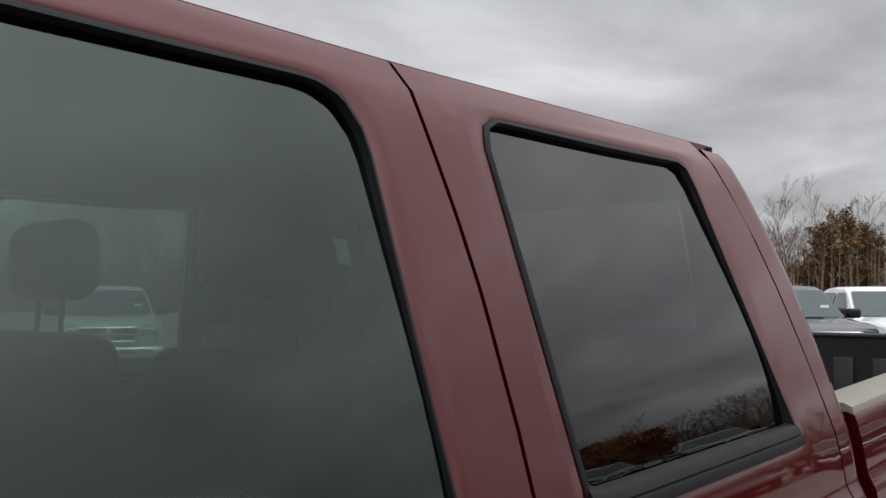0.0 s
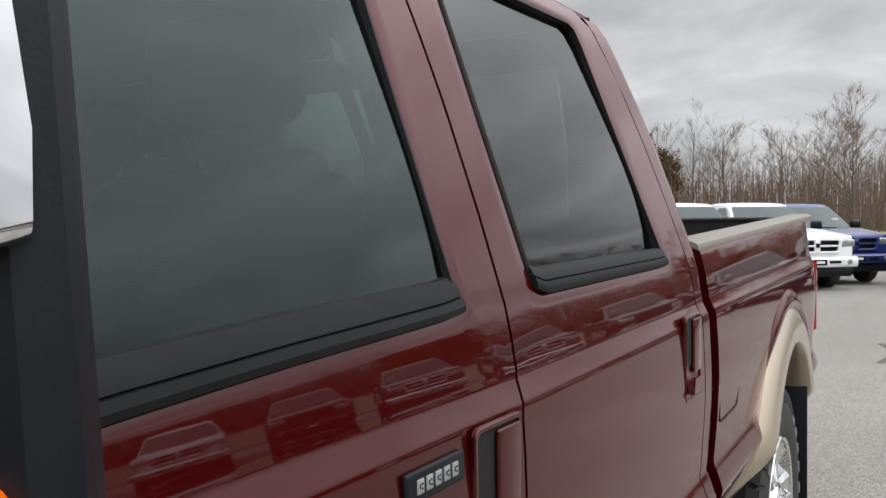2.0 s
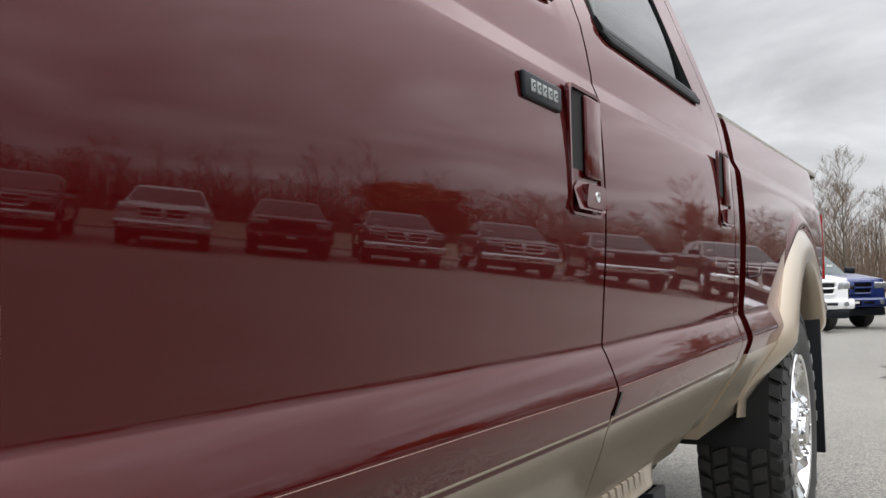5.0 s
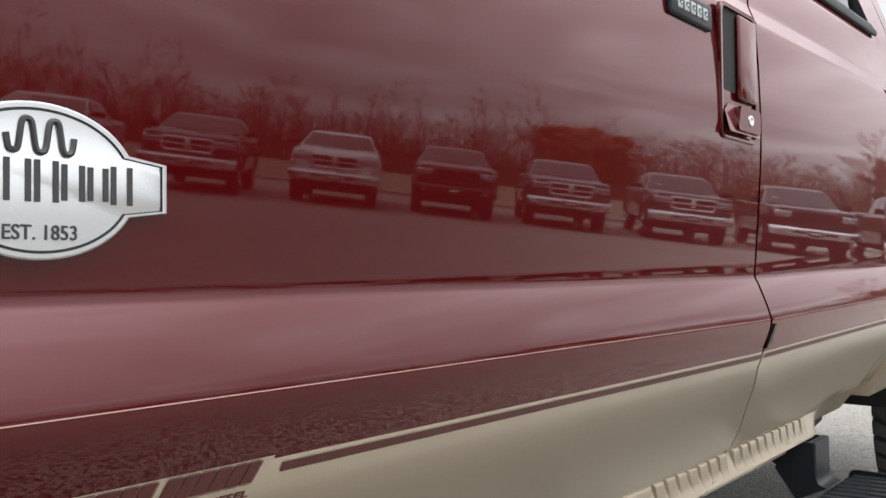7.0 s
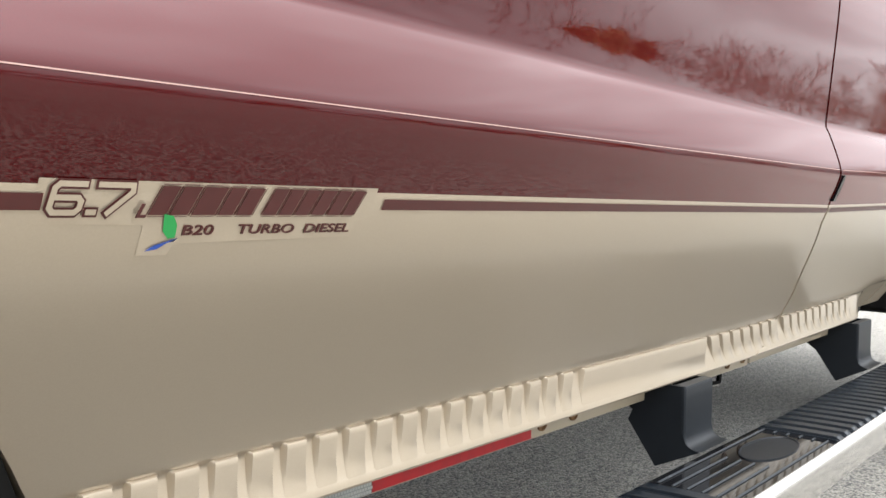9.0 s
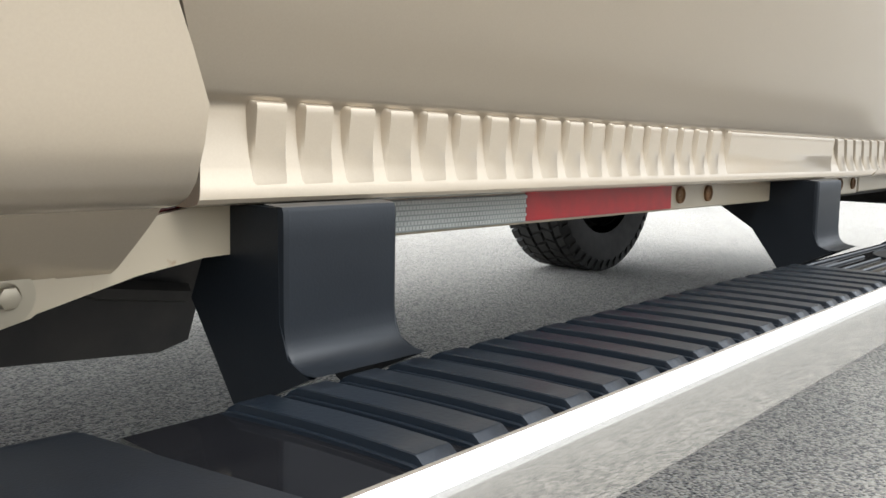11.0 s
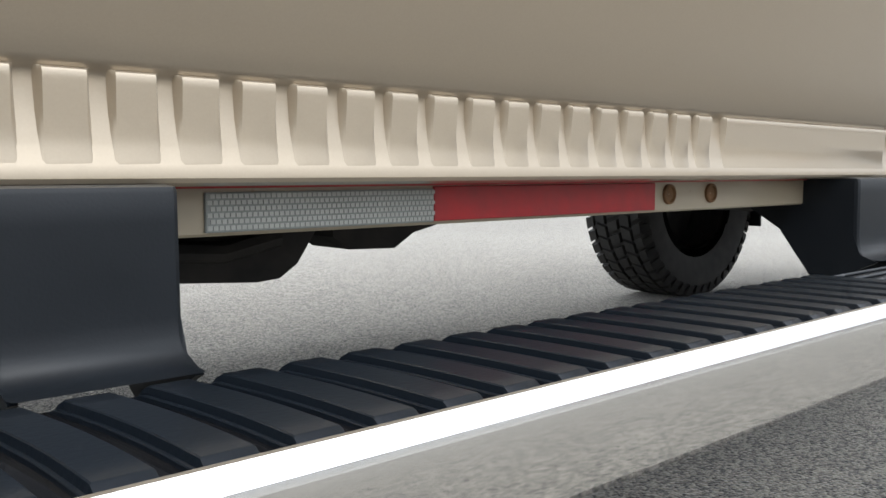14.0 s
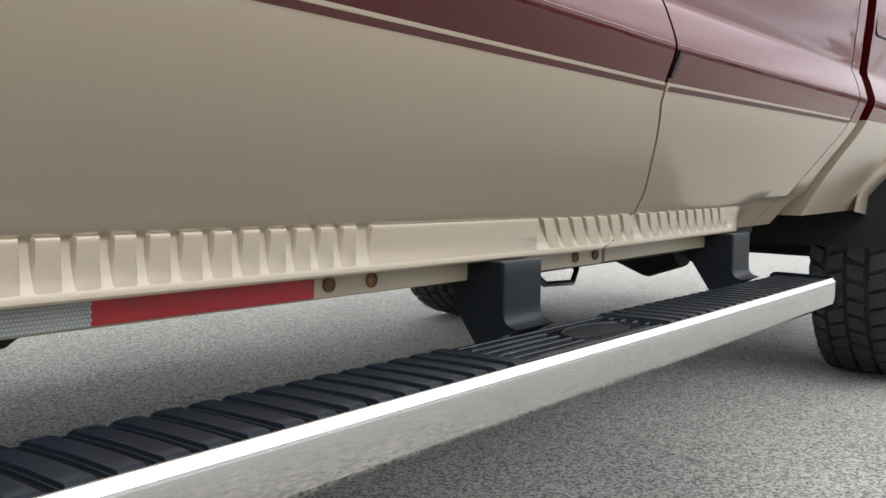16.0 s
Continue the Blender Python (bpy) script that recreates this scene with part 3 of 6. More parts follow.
def cab():
    for side in (0, 1):
        near = side == 0
        up = 1.840 if near else 1.866
        # front door
        bm, inner = door_skin(FRONT_EDGE, MID_EDGE, ((-1.02, 1.252), (-0.108, 1.328), (-0.110, up), (-0.52, up)), ((-1.02, 1.252), (-0.76, 1.254), (-0.645, 1.301), (-0.42, 1.314), (-0.108, 1.328), (-0.110, up), (-0.52, up)), (0.05, 0.08, 0.10, 0.2, 0.014, 0.080, 0.06))
        if side:
            mirrored(bm)
        door = part("front_door", bm, [RED, BEIGE], TRUCK, "two-tone front door, dark red over beige")
        window_set(door, inner, GLASS, side, belt=0.040)
        if near:
            pads(door, -0.9880, 18, 0.0302, 0.0200, 0.001)
            pad_mesh(door, -0.4340, 0.3130, 0.0)
            pads(door, -0.1130, 7, 0.0368, 0.0275, 0.026)
        handle(door, -0.094, 1.117, side)
        # rear door
        bm, inner = door_skin(MID_EDGE, REAR_EDGE, ((0.105, 1.332), (0.765, 1.332), (0.690, up), (0.100, up)), ((0.105, 1.332), (0.765, 1.332), (0.690, up), (0.100, up)), (0.030, 0.012, 0.045, 0.045), 22)
        if side:
            mirrored(bm)
        rear = part("rear_door", bm, [RED, BEIGE], TRUCK, "two-tone rear door, dark red over beige")
        window_set(rear, inner, PRIVACY if near else SMOKE, side, 22)
        if near:
            pads(rear, 0.1630, 10, 0.0368, 0.0275, 0.026)
        handle(rear, 0.822, 1.140, side, lock=False)
        # rear cab corner
        bm = bmesh.new()
        rows = sorted({z for z in PZ if z < 1.875} | {0.745, 1.5, 1.7, 1.876})
        grid = []
        for z in rows:
            a, b = curve_x(z, REAR_EDGE) + GAP, curve_x(z, CAB_END)
            grid.append([Vector((a + (b - a) * t, flank(a, z) + 0.05 * max(0, t - 0.72) ** 2 * 6, z)) for t in lin(0, 1, 9)])
        strip(bm, grid, mat=lambda i: 1 if rows[i] < 0.738 else 0)
        hem(bm, 0.03)
        if side:
            mirrored(bm)
        part("cab_corner", bm, [RED, BEIGE], TRUCK)
        # dark inner side, seen through the gaps between panels; it keeps the window openings free
        bm = bmesh.new()
        def wall(x0, x1, z0, z1, step=0.04, off=0.030):
            nx = max(2, int((x1 - x0) / 0.1))
            strip(bm, [[Vector((x, flank(x, z) + off, z)) for x in lin(x0, x1, nx)] for z in np.arange(z0, z1 + 1e-6, (z1 - z0) / max(1, round((z1 - z0) / step)))])
        wall(-1.19, 1.00, 0.53, 1.33)
        wall(-0.11, 0.085, 1.33, 1.86)
        wall(0.74, 0.86, 1.33, 1.80)
        wall(-0.60, 0.80, 1.832 if near else 1.872, 1.8865 if near else 1.893, 0.02)
        if side:
            mirrored(bm)
        part("inner_side", bm, DARK, TRUCK)
        # tan inner trim of the door pillar and lower doors
        bm = bmesh.new()
        for x0, x1, z0, z1, off in ((-0.10, 0.075, 1.30, 1.84, 0.055), (-1.05, 0.95, 0.62, 1.31, 0.085), (0.76, 0.95, 1.3, 1.8, 0.06)):
            strip(bm, [[Vector((x, flank(x, z) + off, z)) for x in lin(x0, x1, 8)] for z in lin(z0, z1, 6)])
        if side:
            mirrored(bm)
        part("inner_trim", bm, TRIM_TAN, TRUCK)
        # front fender, up to the wheel opening
        fx, fz, fr = -1.850, 0.45, 0.50
        bm = bmesh.new()
        cols = sorted(set(list(lin(-2.55, -1.165, 28)) + [fx - fr, fx + fr]))
        grid = []
        levels = [0.5178, 0.5186, 0.5200, 0.5235, 0.53, 0.545, 0.56, 0.58, 0.61, 0.66, 0.72, 0.745, 0.78, 0.82, 0.841, 0.86, 0.95, 1.05, 1.15, 1.2, 1.215, 1.25, 1.29]
        for z in levels:
            row = []
            for t in lin(0, 1, len(cols)):
                x1 = curve_x(max(z, 0.56), FRONT_EDGE) - GAP - 0.004 - 0.022 * min(1.0, max(0.0, (0.74 - z) / 0.15))
                x = -2.55 + (x1 + 2.55) * t
                low = fz + math.sqrt(max(0, fr * fr - (x - fx) ** 2)) if abs(x - fx) < fr else 0.5178
                zz = max(z, low)
                row.append(Vector((x, fender_side(zz) + 0.03 * max(0, -2.1 - x) ** 2 * 4 + (0.004 if zz > 1.25 else 0), zz)))
            grid.append(row)
        # the lower edge rolls under in a wide soft curve
        roll = [[Vector((p.x, p.y + dy, p.z + dz)) for p in grid[0]] for dy, dz in ((0.050, -0.037), (0.036, -0.029), (0.022, -0.0185), (0.0085, -0.0080), (0.0022, -0.0025))]
        levels = [0.5] * len(roll) + levels
        grid = roll + grid
        strip(bm, grid, mat=lambda i: 1 if levels[i] < 0.745 else 0)
        bmesh.ops.dissolve_degenerate(bm, edges=bm.edges[:], dist=0.0005)
        bmesh.ops.remove_doubles(bm, verts=bm.verts[:], dist=0.0005)
        hem(bm, 0.03)
        if side:
            mirrored(bm)
        part("front_fender", bm, [RED, BEIGE], TRUCK)
        # black seal in the joint between fender and door
        bm = bmesh.new()
        zs = [0.534, 0.545, 0.56, 0.60, 0.65, 0.70, 0.75, 0.80, 0.84, 0.90, 1.0, 1.1, 1.2]
        strip(bm, [[Vector((curve_x(z, FRONT_EDGE) + dx, y + dy, z)) for dx, dy in ((-0.045, 0.010), (-0.004, 0.0062), (0.0025, 0.0050), (0.0034, 0.012))] for z in zs for y in (max(flank(-1.0, z), flank(-1.0, 0.56) - 0.02 if z < 0.56 else -1),)])
        if side:
            mirrored(bm)
        part("door_joint_seal", bm, DARK, TRUCK)
        # pillar between windscreen and door
        bm = bmesh.new()
        tube(bm, [(-1.10, 0.05, 1.31), (-0.85, 0.13, 1.58), (-0.60, 0.215, 1.86)], [0.035, 0.03, 0.03], 8)
        if side:
            mirrored(bm)
        part("windscreen_pillar", bm, RED, TRUCK)
    # roof
    bm = bmesh.new()
    rows = []
    for x in lin(-0.62, 0.868, 22):
        crown = 1.955 - 0.035 * max(0, (-0.2 - x) / 0.42) ** 2 - 0.055 * max(0, (x - 0.49) / 0.385) ** 2
        edge_y, edge_z = flank(x, 1.8945), 1.8945
        row = [Vector((x, flank(x, 1.892) - 0.0005, 1.8925))]
        for t in lin(0, 1, 13):
            y = edge_y + (WIDE / 2 - edge_y) * t
            row.append(Vector((x, y, edge_z + (crown - edge_z) * (1 - (1 - t) ** 2.6))))
        rows.append(row + [Vector((p.x, WIDE - p.y, p.z)) for p in row[::-1][1:]])
    strip(bm, rows)
    hem_edges = [e for e in bm.edges if e.is_boundary]
    made = bmesh.ops.extrude_edge_only(bm, edges=hem_edges)["geom"]
    for v in made:
        if isinstance(v, bmesh.types.BMVert):
            v.co.z -= 0.012
    part("roof", bm, RED, TRUCK)
    bm = bmesh.new()
    rows = [[Vector((x, y, z)) for y in lin(0.245, WIDE - 0.225, 9)] for x, z in ((-0.62, 1.86), (0.0, 1.885), (0.80, 1.86))]
    strip(bm, rows)
    part("headlining", bm, TRIM_TAN, TRUCK)
    # roof seal at the back, windscreen, back wall with window
    bm = bmesh.new()
    tube(bm, [(0.866, flank(0.8, 1.885) + 0.003, 1.884), (0.878, 0.4, 1.903), (0.88, 1.0, 1.905), (0.878, 1.6, 1.903), (0.868, WIDE - flank(0.8, 1.885) - 0.005, 1.888)], 0.0065, 8)
    part("roof_seal", bm, SEAL, TRUCK)
    bm = bmesh.new()
    rows = [[Vector((x - 0.10 * math.sin(math.pi * t), y0 + (WIDE - 2 * y0) * t, z)) for t in lin(0, 1, 11)] for x, z, y0 in ((-1.10, 1.31, 0.07), (-0.86, 1.59, 0.15), (-0.62, 1.865, 0.225))]
    strip(bm, rows)
    part("windscreen", bm, GLASS, TRUCK).visible_shadow = False
    bm = bmesh.new()

    def back(z):
        return curve_x(z, CAB_END) - 0.004

    def back_panel(y0, y1, z0, z1):
        strip(bm, [[Vector((back(z), min(max(y, flank(0.9, z) + 0.014), WIDE - flank(0.9, z) - 0.014), z)) for y in lin(y0, y1, 6)] for z in lin(z0, z1, 5)])
    back_panel(0.13, WIDE - 0.13, 0.66, 1.38)
    back_panel(0.20, 0.34, 1.38, 1.88)
    back_panel(WIDE - 0.34, WIDE - 0.20, 1.38, 1.88)
    back_panel(0.34, WIDE - 0.34, 1.80, 1.88)
    part("back_wall", bm, RED, TRUCK)
    bm = bmesh.new()
    strip(bm, [[Vector((back(z) - 0.005, y, z)) for y in (0.34, WIDE - 0.34)] for z in (1.38, 1.6, 1.80)])
    part("back_window", bm, GLASS, TRUCK).visible_shadow = False
    bm = bmesh.new()
    box(bm, (-1.2, 0.14, 0.56), (1.0, WIDE - 0.14, 0.60))
    box(bm, (-1.20, 0.14, 0.56), (-1.16, WIDE - 0.14, 1.30))
    part("cab_floor", bm, DARK, TRUCK)
    # hood, nose, bumper
    bm = bmesh.new()
    rows = []
    for x, z in ((-1.12, 1.30), (-1.5, 1.295), (-2.0, 1.275), (-2.4, 1.24), (-2.58, 1.19)):
        rows.append([Vector((x, 0.02 + (WIDE - 0.04) * t, z + 0.045 * math.sin(math.pi * t) - 0.004)) for t in lin(0, 1, 17)])
    strip(bm, rows)
    part("hood", bm, RED, TRUCK)
    bm = bmesh.new()
    box(bm, (-2.66, 0.10, 0.80), (-2.55, WIDE - 0.10, 1.20), 0.03)
    part("grille", bm, CHROME, TRUCK)
    bm = bmesh.new()
    box(bm, (-2.82, 0.0, 0.52), (-2.58, WIDE, 0.78), 0.05, 3)
    part("front_bumper", bm, CHROME, TRUCK)
    for y0 in (0.02, WIDE - 0.30):
        bm = bmesh.new()
        box(bm, (-2.64, y0, 0.86), (-2.52, y0 + 0.28, 1.18), 0.03)
        part("headlamp", bm, CLEAR, TRUCK)


def seat(x, y, w, rear=False):
    bm = bmesh.new()
    box(bm, (x - 0.25, y - w / 2, 0.86), (x + 0.25, y + w / 2, 1.02), 0.05, 3)
    sub = bmesh.new()
    box(sub, (-0.07, -w / 2, 0), (0.07, w / 2, 0.55), 0.06, 3)
    for v in sub.verts:
        v.co = Matrix.Translation((x + 0.24, y, 0.98)) @ Matrix.Rotation(radians(12), 4, "Y") @ v.co
    add(bm, sub)
    part("seat", bm, LEATHER, TRUCK, "dark leather seat")
    heads = (0,) if not rear else (-0.42, 0, 0.42)
    lift = 0.055 if not rear else -0.10
    for dy in heads:
        bm = bmesh.new()
        box(bm, (x + 0.30, y + dy - 0.145, 1.535 + lift), (x + 0.42, y + dy + 0.145, 1.725 + lift), 0.055, 5)
        for k in (-0.06, 0.06):
            tube(bm, [(x + 0.345, y + dy + k, 1.42), (x + 0.36, y + dy + k, 1.58 + lift)], 0.006, 6)
        part("headrest", bm, LEATHER, TRUCK)


def cabin_bits():
    """The belt that hangs beside the door pillar and the small tag on it."""
    bm = bmesh.new()
    rows = []
    for t in lin(0, 1, 9):
        x, z = -0.118 + 0.050 * t, 1.70 - 0.38 * t
        rows.append([Vector((x + dx, flank(x, z) + 0.072 + dy, z)) for dx, dy in ((-0.016, 0.0), (-0.015, -0.0012), (0.015, -0.0012), (0.016, 0.0))])
    strip(bm, rows)
    part("seat_belt", bm, TRIM_TAN, TRUCK, "tan woven seat belt")
    bm = bmesh.new()
    y = flank(-0.178, 1.65) + 0.030
    plate(bm, [(-0.168, y + 0.003, 1.662), (-0.150, y + 0.003, 1.660), (-0.146, y - 0.002, 1.632), (-0.164, y - 0.002, 1.635)], (0, 0.001, 0))
    part("paper_tag", bm, material("grey_paper_tag", (0.30, 0.32, 0.31), rough=0.7, vary=((0.24, 0.26, 0.25), 60, 0.3)), TRUCK, "small pale paper tag behind the glass")


def wheel(x, side):
    """Tyre with tread blocks, chrome rim and hub on one axle end."""
    r, wide, face = 0.432, 0.285, 0.005
    hub = empty("wheel")
    hub.parent = TRUCK
    bm = bmesh.new()
    c = (x, 0, r)
    prof = [(face + 0.035, 0.262), (face + 0.010, 0.270), (face + 0.000, 0.30), (face - 0.004, 0.345), (face + 0.004, 0.385), (face + 0.022, 0.412), (face + 0.05, 0.419),
            (face + wide - 0.05, 0.419), (face + wide - 0.022, 0.412), (face + wide - 0.002, 0.38), (face + wide, 0.33), (face + wide - 0.02, 0.265)]
    lathe(bm, prof, c, 64)
    if side:
        mirrored(bm)
    part("tyre", bm, TYRE, hub, "black all-terrain tyre", flat_angle=0.5)
    lanes = [(face + 0.030, 0.040, 0.0), (face + 0.082, 0.048, 0.5), (face + 0.142, 0.050, 0.15), (face + 0.200, 0.048, 0.65), (face + 0.252, 0.040, 0.3)]
    count = 46
    da = 2 * math.pi / count * 0.40
    joined = bmesh.new()

    def block(out, lo, hi, turn):
        rot = Matrix.Rotation(-turn, 3, "Y")
        at = Vector((0, 0, 0)) if out is not joined else Vector((x, 0, r))
        lo, hi = [out.verts.new(rot @ p + at) for p in lo], [out.verts.new(rot @ p + at) for p in hi]
        out.faces.new(hi)
        for i in range(4):
            out.faces.new((lo[i], lo[(i + 1) % 4], hi[(i + 1) % 4], hi[i]))
    for li, (yc, w, ph) in enumerate(lanes):
        skew = (0.35 if li % 2 else -0.35) * da
        q = [(-w / 2, -da - skew), (-w / 2, da * (1.15 if li % 2 else 0.9) - skew), (w / 2, da * (1.15 if li % 2 else 0.9) + skew), (w / 2, -da + skew)]
        r1 = 0.431 if li in (0, 4) else 0.4335
        shapes = [("tread_block", [Vector((0.412 * math.cos(t), yc + dy, 0.412 * math.sin(t))) for dy, t in q], [Vector((r1 * math.cos(t * 0.9), yc + dy * 0.9, r1 * math.sin(t * 0.9))) for dy, t in q])]
        if li in (0, 4):
            # shoulder lug running down the side of the tyre
            sg = -1 if li == 0 else 1
            ye = face + 0.003 if li == 0 else face + wide - 0.003
            q = [(-da * 0.8, 0.428, yc + sg * 0.018), (da * 0.8, 0.428, yc + sg * 0.018), (da * 0.6, 0.385, ye), (-da * 0.6, 0.385, ye)]
            shapes.append(("shoulder_lug", [Vector(((rr - 0.012) * math.cos(t), yy - sg * 0.004, (rr - 0.012) * math.sin(t))) for t, rr, yy in q], [Vector((rr * math.cos(t), yy + sg * 0.003, rr * math.sin(t))) for t, rr, yy in q]))
        for name, lo, hi in shapes:
            if side == 0 and x > 0 and name == "tread_block":
                bm = bmesh.new()
                block(bm, lo, hi, 0)
                first = part(name, bm, TYRE, hub, smooth=False)
                for k in range(count):
                    ob = first if k == 0 else new(name, first.data)
                    ob.parent = hub
                    ob.matrix_local = Matrix.Translation((x, 0, r)) @ Matrix.Rotation(-2 * math.pi * (k + ph) / count, 4, "Y")
            else:
                for k in range(count):
                    block(joined, lo, hi, 2 * math.pi * (k + ph) / count)
    if side:
        mirrored(joined)
    tagged(part("tread", joined, TYRE, hub, smooth=False), kind="stuff")
    # pale raised marks on the side wall, as plain bars
    bm = bmesh.new()
    for k in range(28):
        if k % 14 in (5, 6, 7, 12, 13):
            continue
        a = 2 * math.pi * k / 28
        pts = [(a + s * 0.05, rr) for s, rr in ((-1, 0.345), (1, 0.345), (1, 0.372), (-1, 0.372))]
        plate(bm, [Vector((x + rr * math.cos(t), face - 0.0055, r + rr * math.sin(t))) for t, rr in pts], (0, 0.004, 0))
    if side:
        mirrored(bm)
    mark = part("sidewall_lettering", bm, material("dull_white_rubber", (0.16, 0.16, 0.155), rough=0.7) if "dull_white_rubber" not in bpy.data.materials else bpy.data.materials["dull_white_rubber"], hub)
    tagged(mark, kind="stuff")
    # rim
    bm = bmesh.new()
    lathe(bm, [(face + 0.012, 0.268), (face + 0.004, 0.262), (face + 0.008, 0.250), (face + 0.05, 0.238), (face + 0.12, 0.230), (face + 0.25, 0.230)], c, 64)
    for k in range(8):
        a = 2 * math.pi * k / 8 + 0.2
        rows = []
        for t in lin(0, 1, 6):
            rr = 0.095 + 0.150 * t
            y = face + 0.018 + 0.020 * math.sin(math.pi * t) - 0.004 * t
            half = 0.030 + 0.016 * abs(t - 0.45) * 2
            d, n = Vector((math.cos(a), 0, math.sin(a))), Vector((-math.sin(a), 0, math.cos(a)))
            mid = Vector(c) + d * rr
            rows.append([mid + n * half * s + Vector((0, y + dep, 0)) for s, dep in ((-1, 0.04), (-1, 0.008), (-0.55, -0.003), (0, 0.003), (0.55, -0.003), (1, 0.008), (1, 0.04))])
        strip(bm, rows)
    lathe(bm, [(face + 0.03, 0.11), (face + 0.010, 0.105), (face + 0.004, 0.095), (face + 0.006, 0.062), (face - 0.012, 0.055), (face - 0.016, 0.040), (face - 0.016, 0.001)], c, 40)
    for k in range(8):
        a = 2 * math.pi * k / 8
        lathe(bm, [(face + 0.008, 0.011), (face - 0.012, 0.010), (face - 0.016, 0.006), (face - 0.016, 0.0005)], (x + 0.082 * math.cos(a), 0, r + 0.082 * math.sin(a)), 8)
    if side:
        mirrored(bm)
    part("rim", bm, CHROME, hub, "chrome eight-spoke rim")
    bm = bmesh.new()
    lathe(bm, [(face + 0.10, 0.001), (face + 0.10, 0.232), (face + 0.26, 0.232)], c, 32)
    if side:
        mirrored(bm)
    part("brake", bm, FRAME_BLACK, hub)
    return hub


AX, AZ, AR = 2.125, 0.46, 0.545  # rear wheel opening


def bed():
    x0, x1, top = 1.066, 3.15, 1.352
    for side in (0, 1):
        bm = bmesh.new()
        levels = [0.53, 0.56, 0.60, 0.66, 0.71, 0.735, 0.748, 0.762, 0.775, 0.787, 0.795, 0.806, 0.82, 0.834, 0.841, 0.846, 0.86, 0.95, 1.05, 1.12, 1.185, 1.2, 1.208, 1.215, 1.234, 1.241, 1.25, 1.30, 1.335, top - 0.006, top]
        cols = sorted(set(list(lin(x0, x1, 46)) + [AX + AR * math.cos(a) for a in lin(0, math.pi, 25)]))
        grid = []
        for z in levels:
            row = []
            for x in cols:
                low = AZ + math.sqrt(max(0, AR * AR - (x - AX) ** 2)) if abs(x - AX) < AR else 0.53
                zz = max(z, low)
                rise = 0.045 * (x - x0) / (x1 - x0) if zz > 1.26 else 0
                tail = 0.05 * max(0, (x - 2.75) / 0.40) ** 2
                y = (float(np.interp(zz, FINE_Z, FINE_Y)) if zz > 0.58 else 0.098 + 0.55 * (0.58 - zz)) + tail
                if z == top:
                    y += 0.012
                row.append(Vector((x, y, zz + rise * min(1, (zz - 1.26) / 0.08) if zz > 1.26 else zz)))
            grid.append(row)
        strip(bm, grid, mat=lambda i: 1 if levels[i] < 0.745 else 0)
        bmesh.ops.dissolve_degenerate(bm, edges=bm.edges[:], dist=0.0005)
        bmesh.ops.remove_doubles(bm, verts=bm.verts[:], dist=0.0005)
        hem(bm, 0.05)
        if side:
            mirrored(bm)
        part("bed_side", bm, [RED, BEIGE], TRUCK, "two-tone bed side, dark red over beige")
        # flare round the wheel opening, with a red lip of body above it
        bm = bmesh.new()
        rows = []
        n = 34
        for k in range(n + 1):
            t = k / n
            a = radians(174 - 160 * t)
            cx, cz = AX, AZ
            d = Vector((math.cos(a), 0, math.sin(a)))
            stretch = 1.0 + 0.10 * max(0, -math.sin(a))
            base = []
            for rr, y in ((0.515, 0.10), (0.515, 0.02), (0.518, -0.034), (0.524, -0.047), (0.538, -0.054), (0.570, -0.055), (0.605, -0.046), (0.635, -0.028), (0.650, -0.012), (0.650, 0.02)):
                z = AZ + rr * d.z
                tuck = max(0.0, float(np.interp(z, FINE_Z, FINE_Y)) + 0.004) if z < 0.74 else 0.0
                base.append(Vector((cx, 0, cz)) + d * rr * stretch + Vector((0, y * (1 - 3.5 * tuck) * (1 - 0.35 * t) * min(1.0, 0.2 + 6 * t) + tuck * 0.95, 0)))
            rows.append(base)
        strip(bm, rows)
        if side:
            mirrored(bm)
        part("fender_flare", bm, BEIGE, TRUCK, "wide beige wheel-arch flare")
        bm = bmesh.new()
        rows = []
        for k in range(27):
            a = radians(147 - 122 * k / 26)
            d = Vector((math.cos(a), 0, math.sin(a)))
            f = min(1.0, k / 8, (26 - k) / 6)
            f = f * f * (3 - 2 * f)
            rows.append([Vector((AX, y * f + 0.004 * (1 - f), AZ)) + d * (0.640 + (rr - 0.640) * (0.35 + 0.65 * f)) for rr, y in ((0.640, -0.010), (0.644, -0.022), (0.655, -0.028), (0.672, -0.027), (0.692, -0.018), (0.712, -0.006), (0.714, 0.02))])
        strip(bm, rows)
        if side:
            mirrored(bm)
        part("arch_lip", bm, RED, TRUCK)
        # dark wheel house
        bm = bmesh.new()
        rows = []
        for k in range(19):
            a = radians(182 - 184 * k / 18)
            d = Vector((math.cos(a), 0, math.sin(a)))
            rows.append([Vector((AX, y, AZ)) + d * 0.56 for y in (0.03, 0.2, 0.42)])
        strip(bm, rows)
        if side:
            mirrored(bm)
        part("wheel_house", bm, DARK, TRUCK)
        # rail cap
        bm = bmesh.new()
        rows = []
        for x in lin(x0 + 0.004, x1 - 0.03, 24):
            zt = top + 0.045 * (x - x0) / (x1 - x0)
            rows.append([Vector((x, y, zt + dz)) for y, dz in ((0.034, -0.012), (0.032, -0.001), (0.036, 0.010), (0.050, 0.017), (0.085, 0.018), (0.12, 0.017), (0.130, 0.010), (0.131, -0.04))])
        vr = strip(bm, rows)
        bm.faces.new(vr[0][::-1])
        bm.faces.new(vr[-1])
        if side:
            mirrored(bm)
        part("rail_cap", bm, RAIL_CAP, TRUCK, "grey-beige plastic bed rail cap")
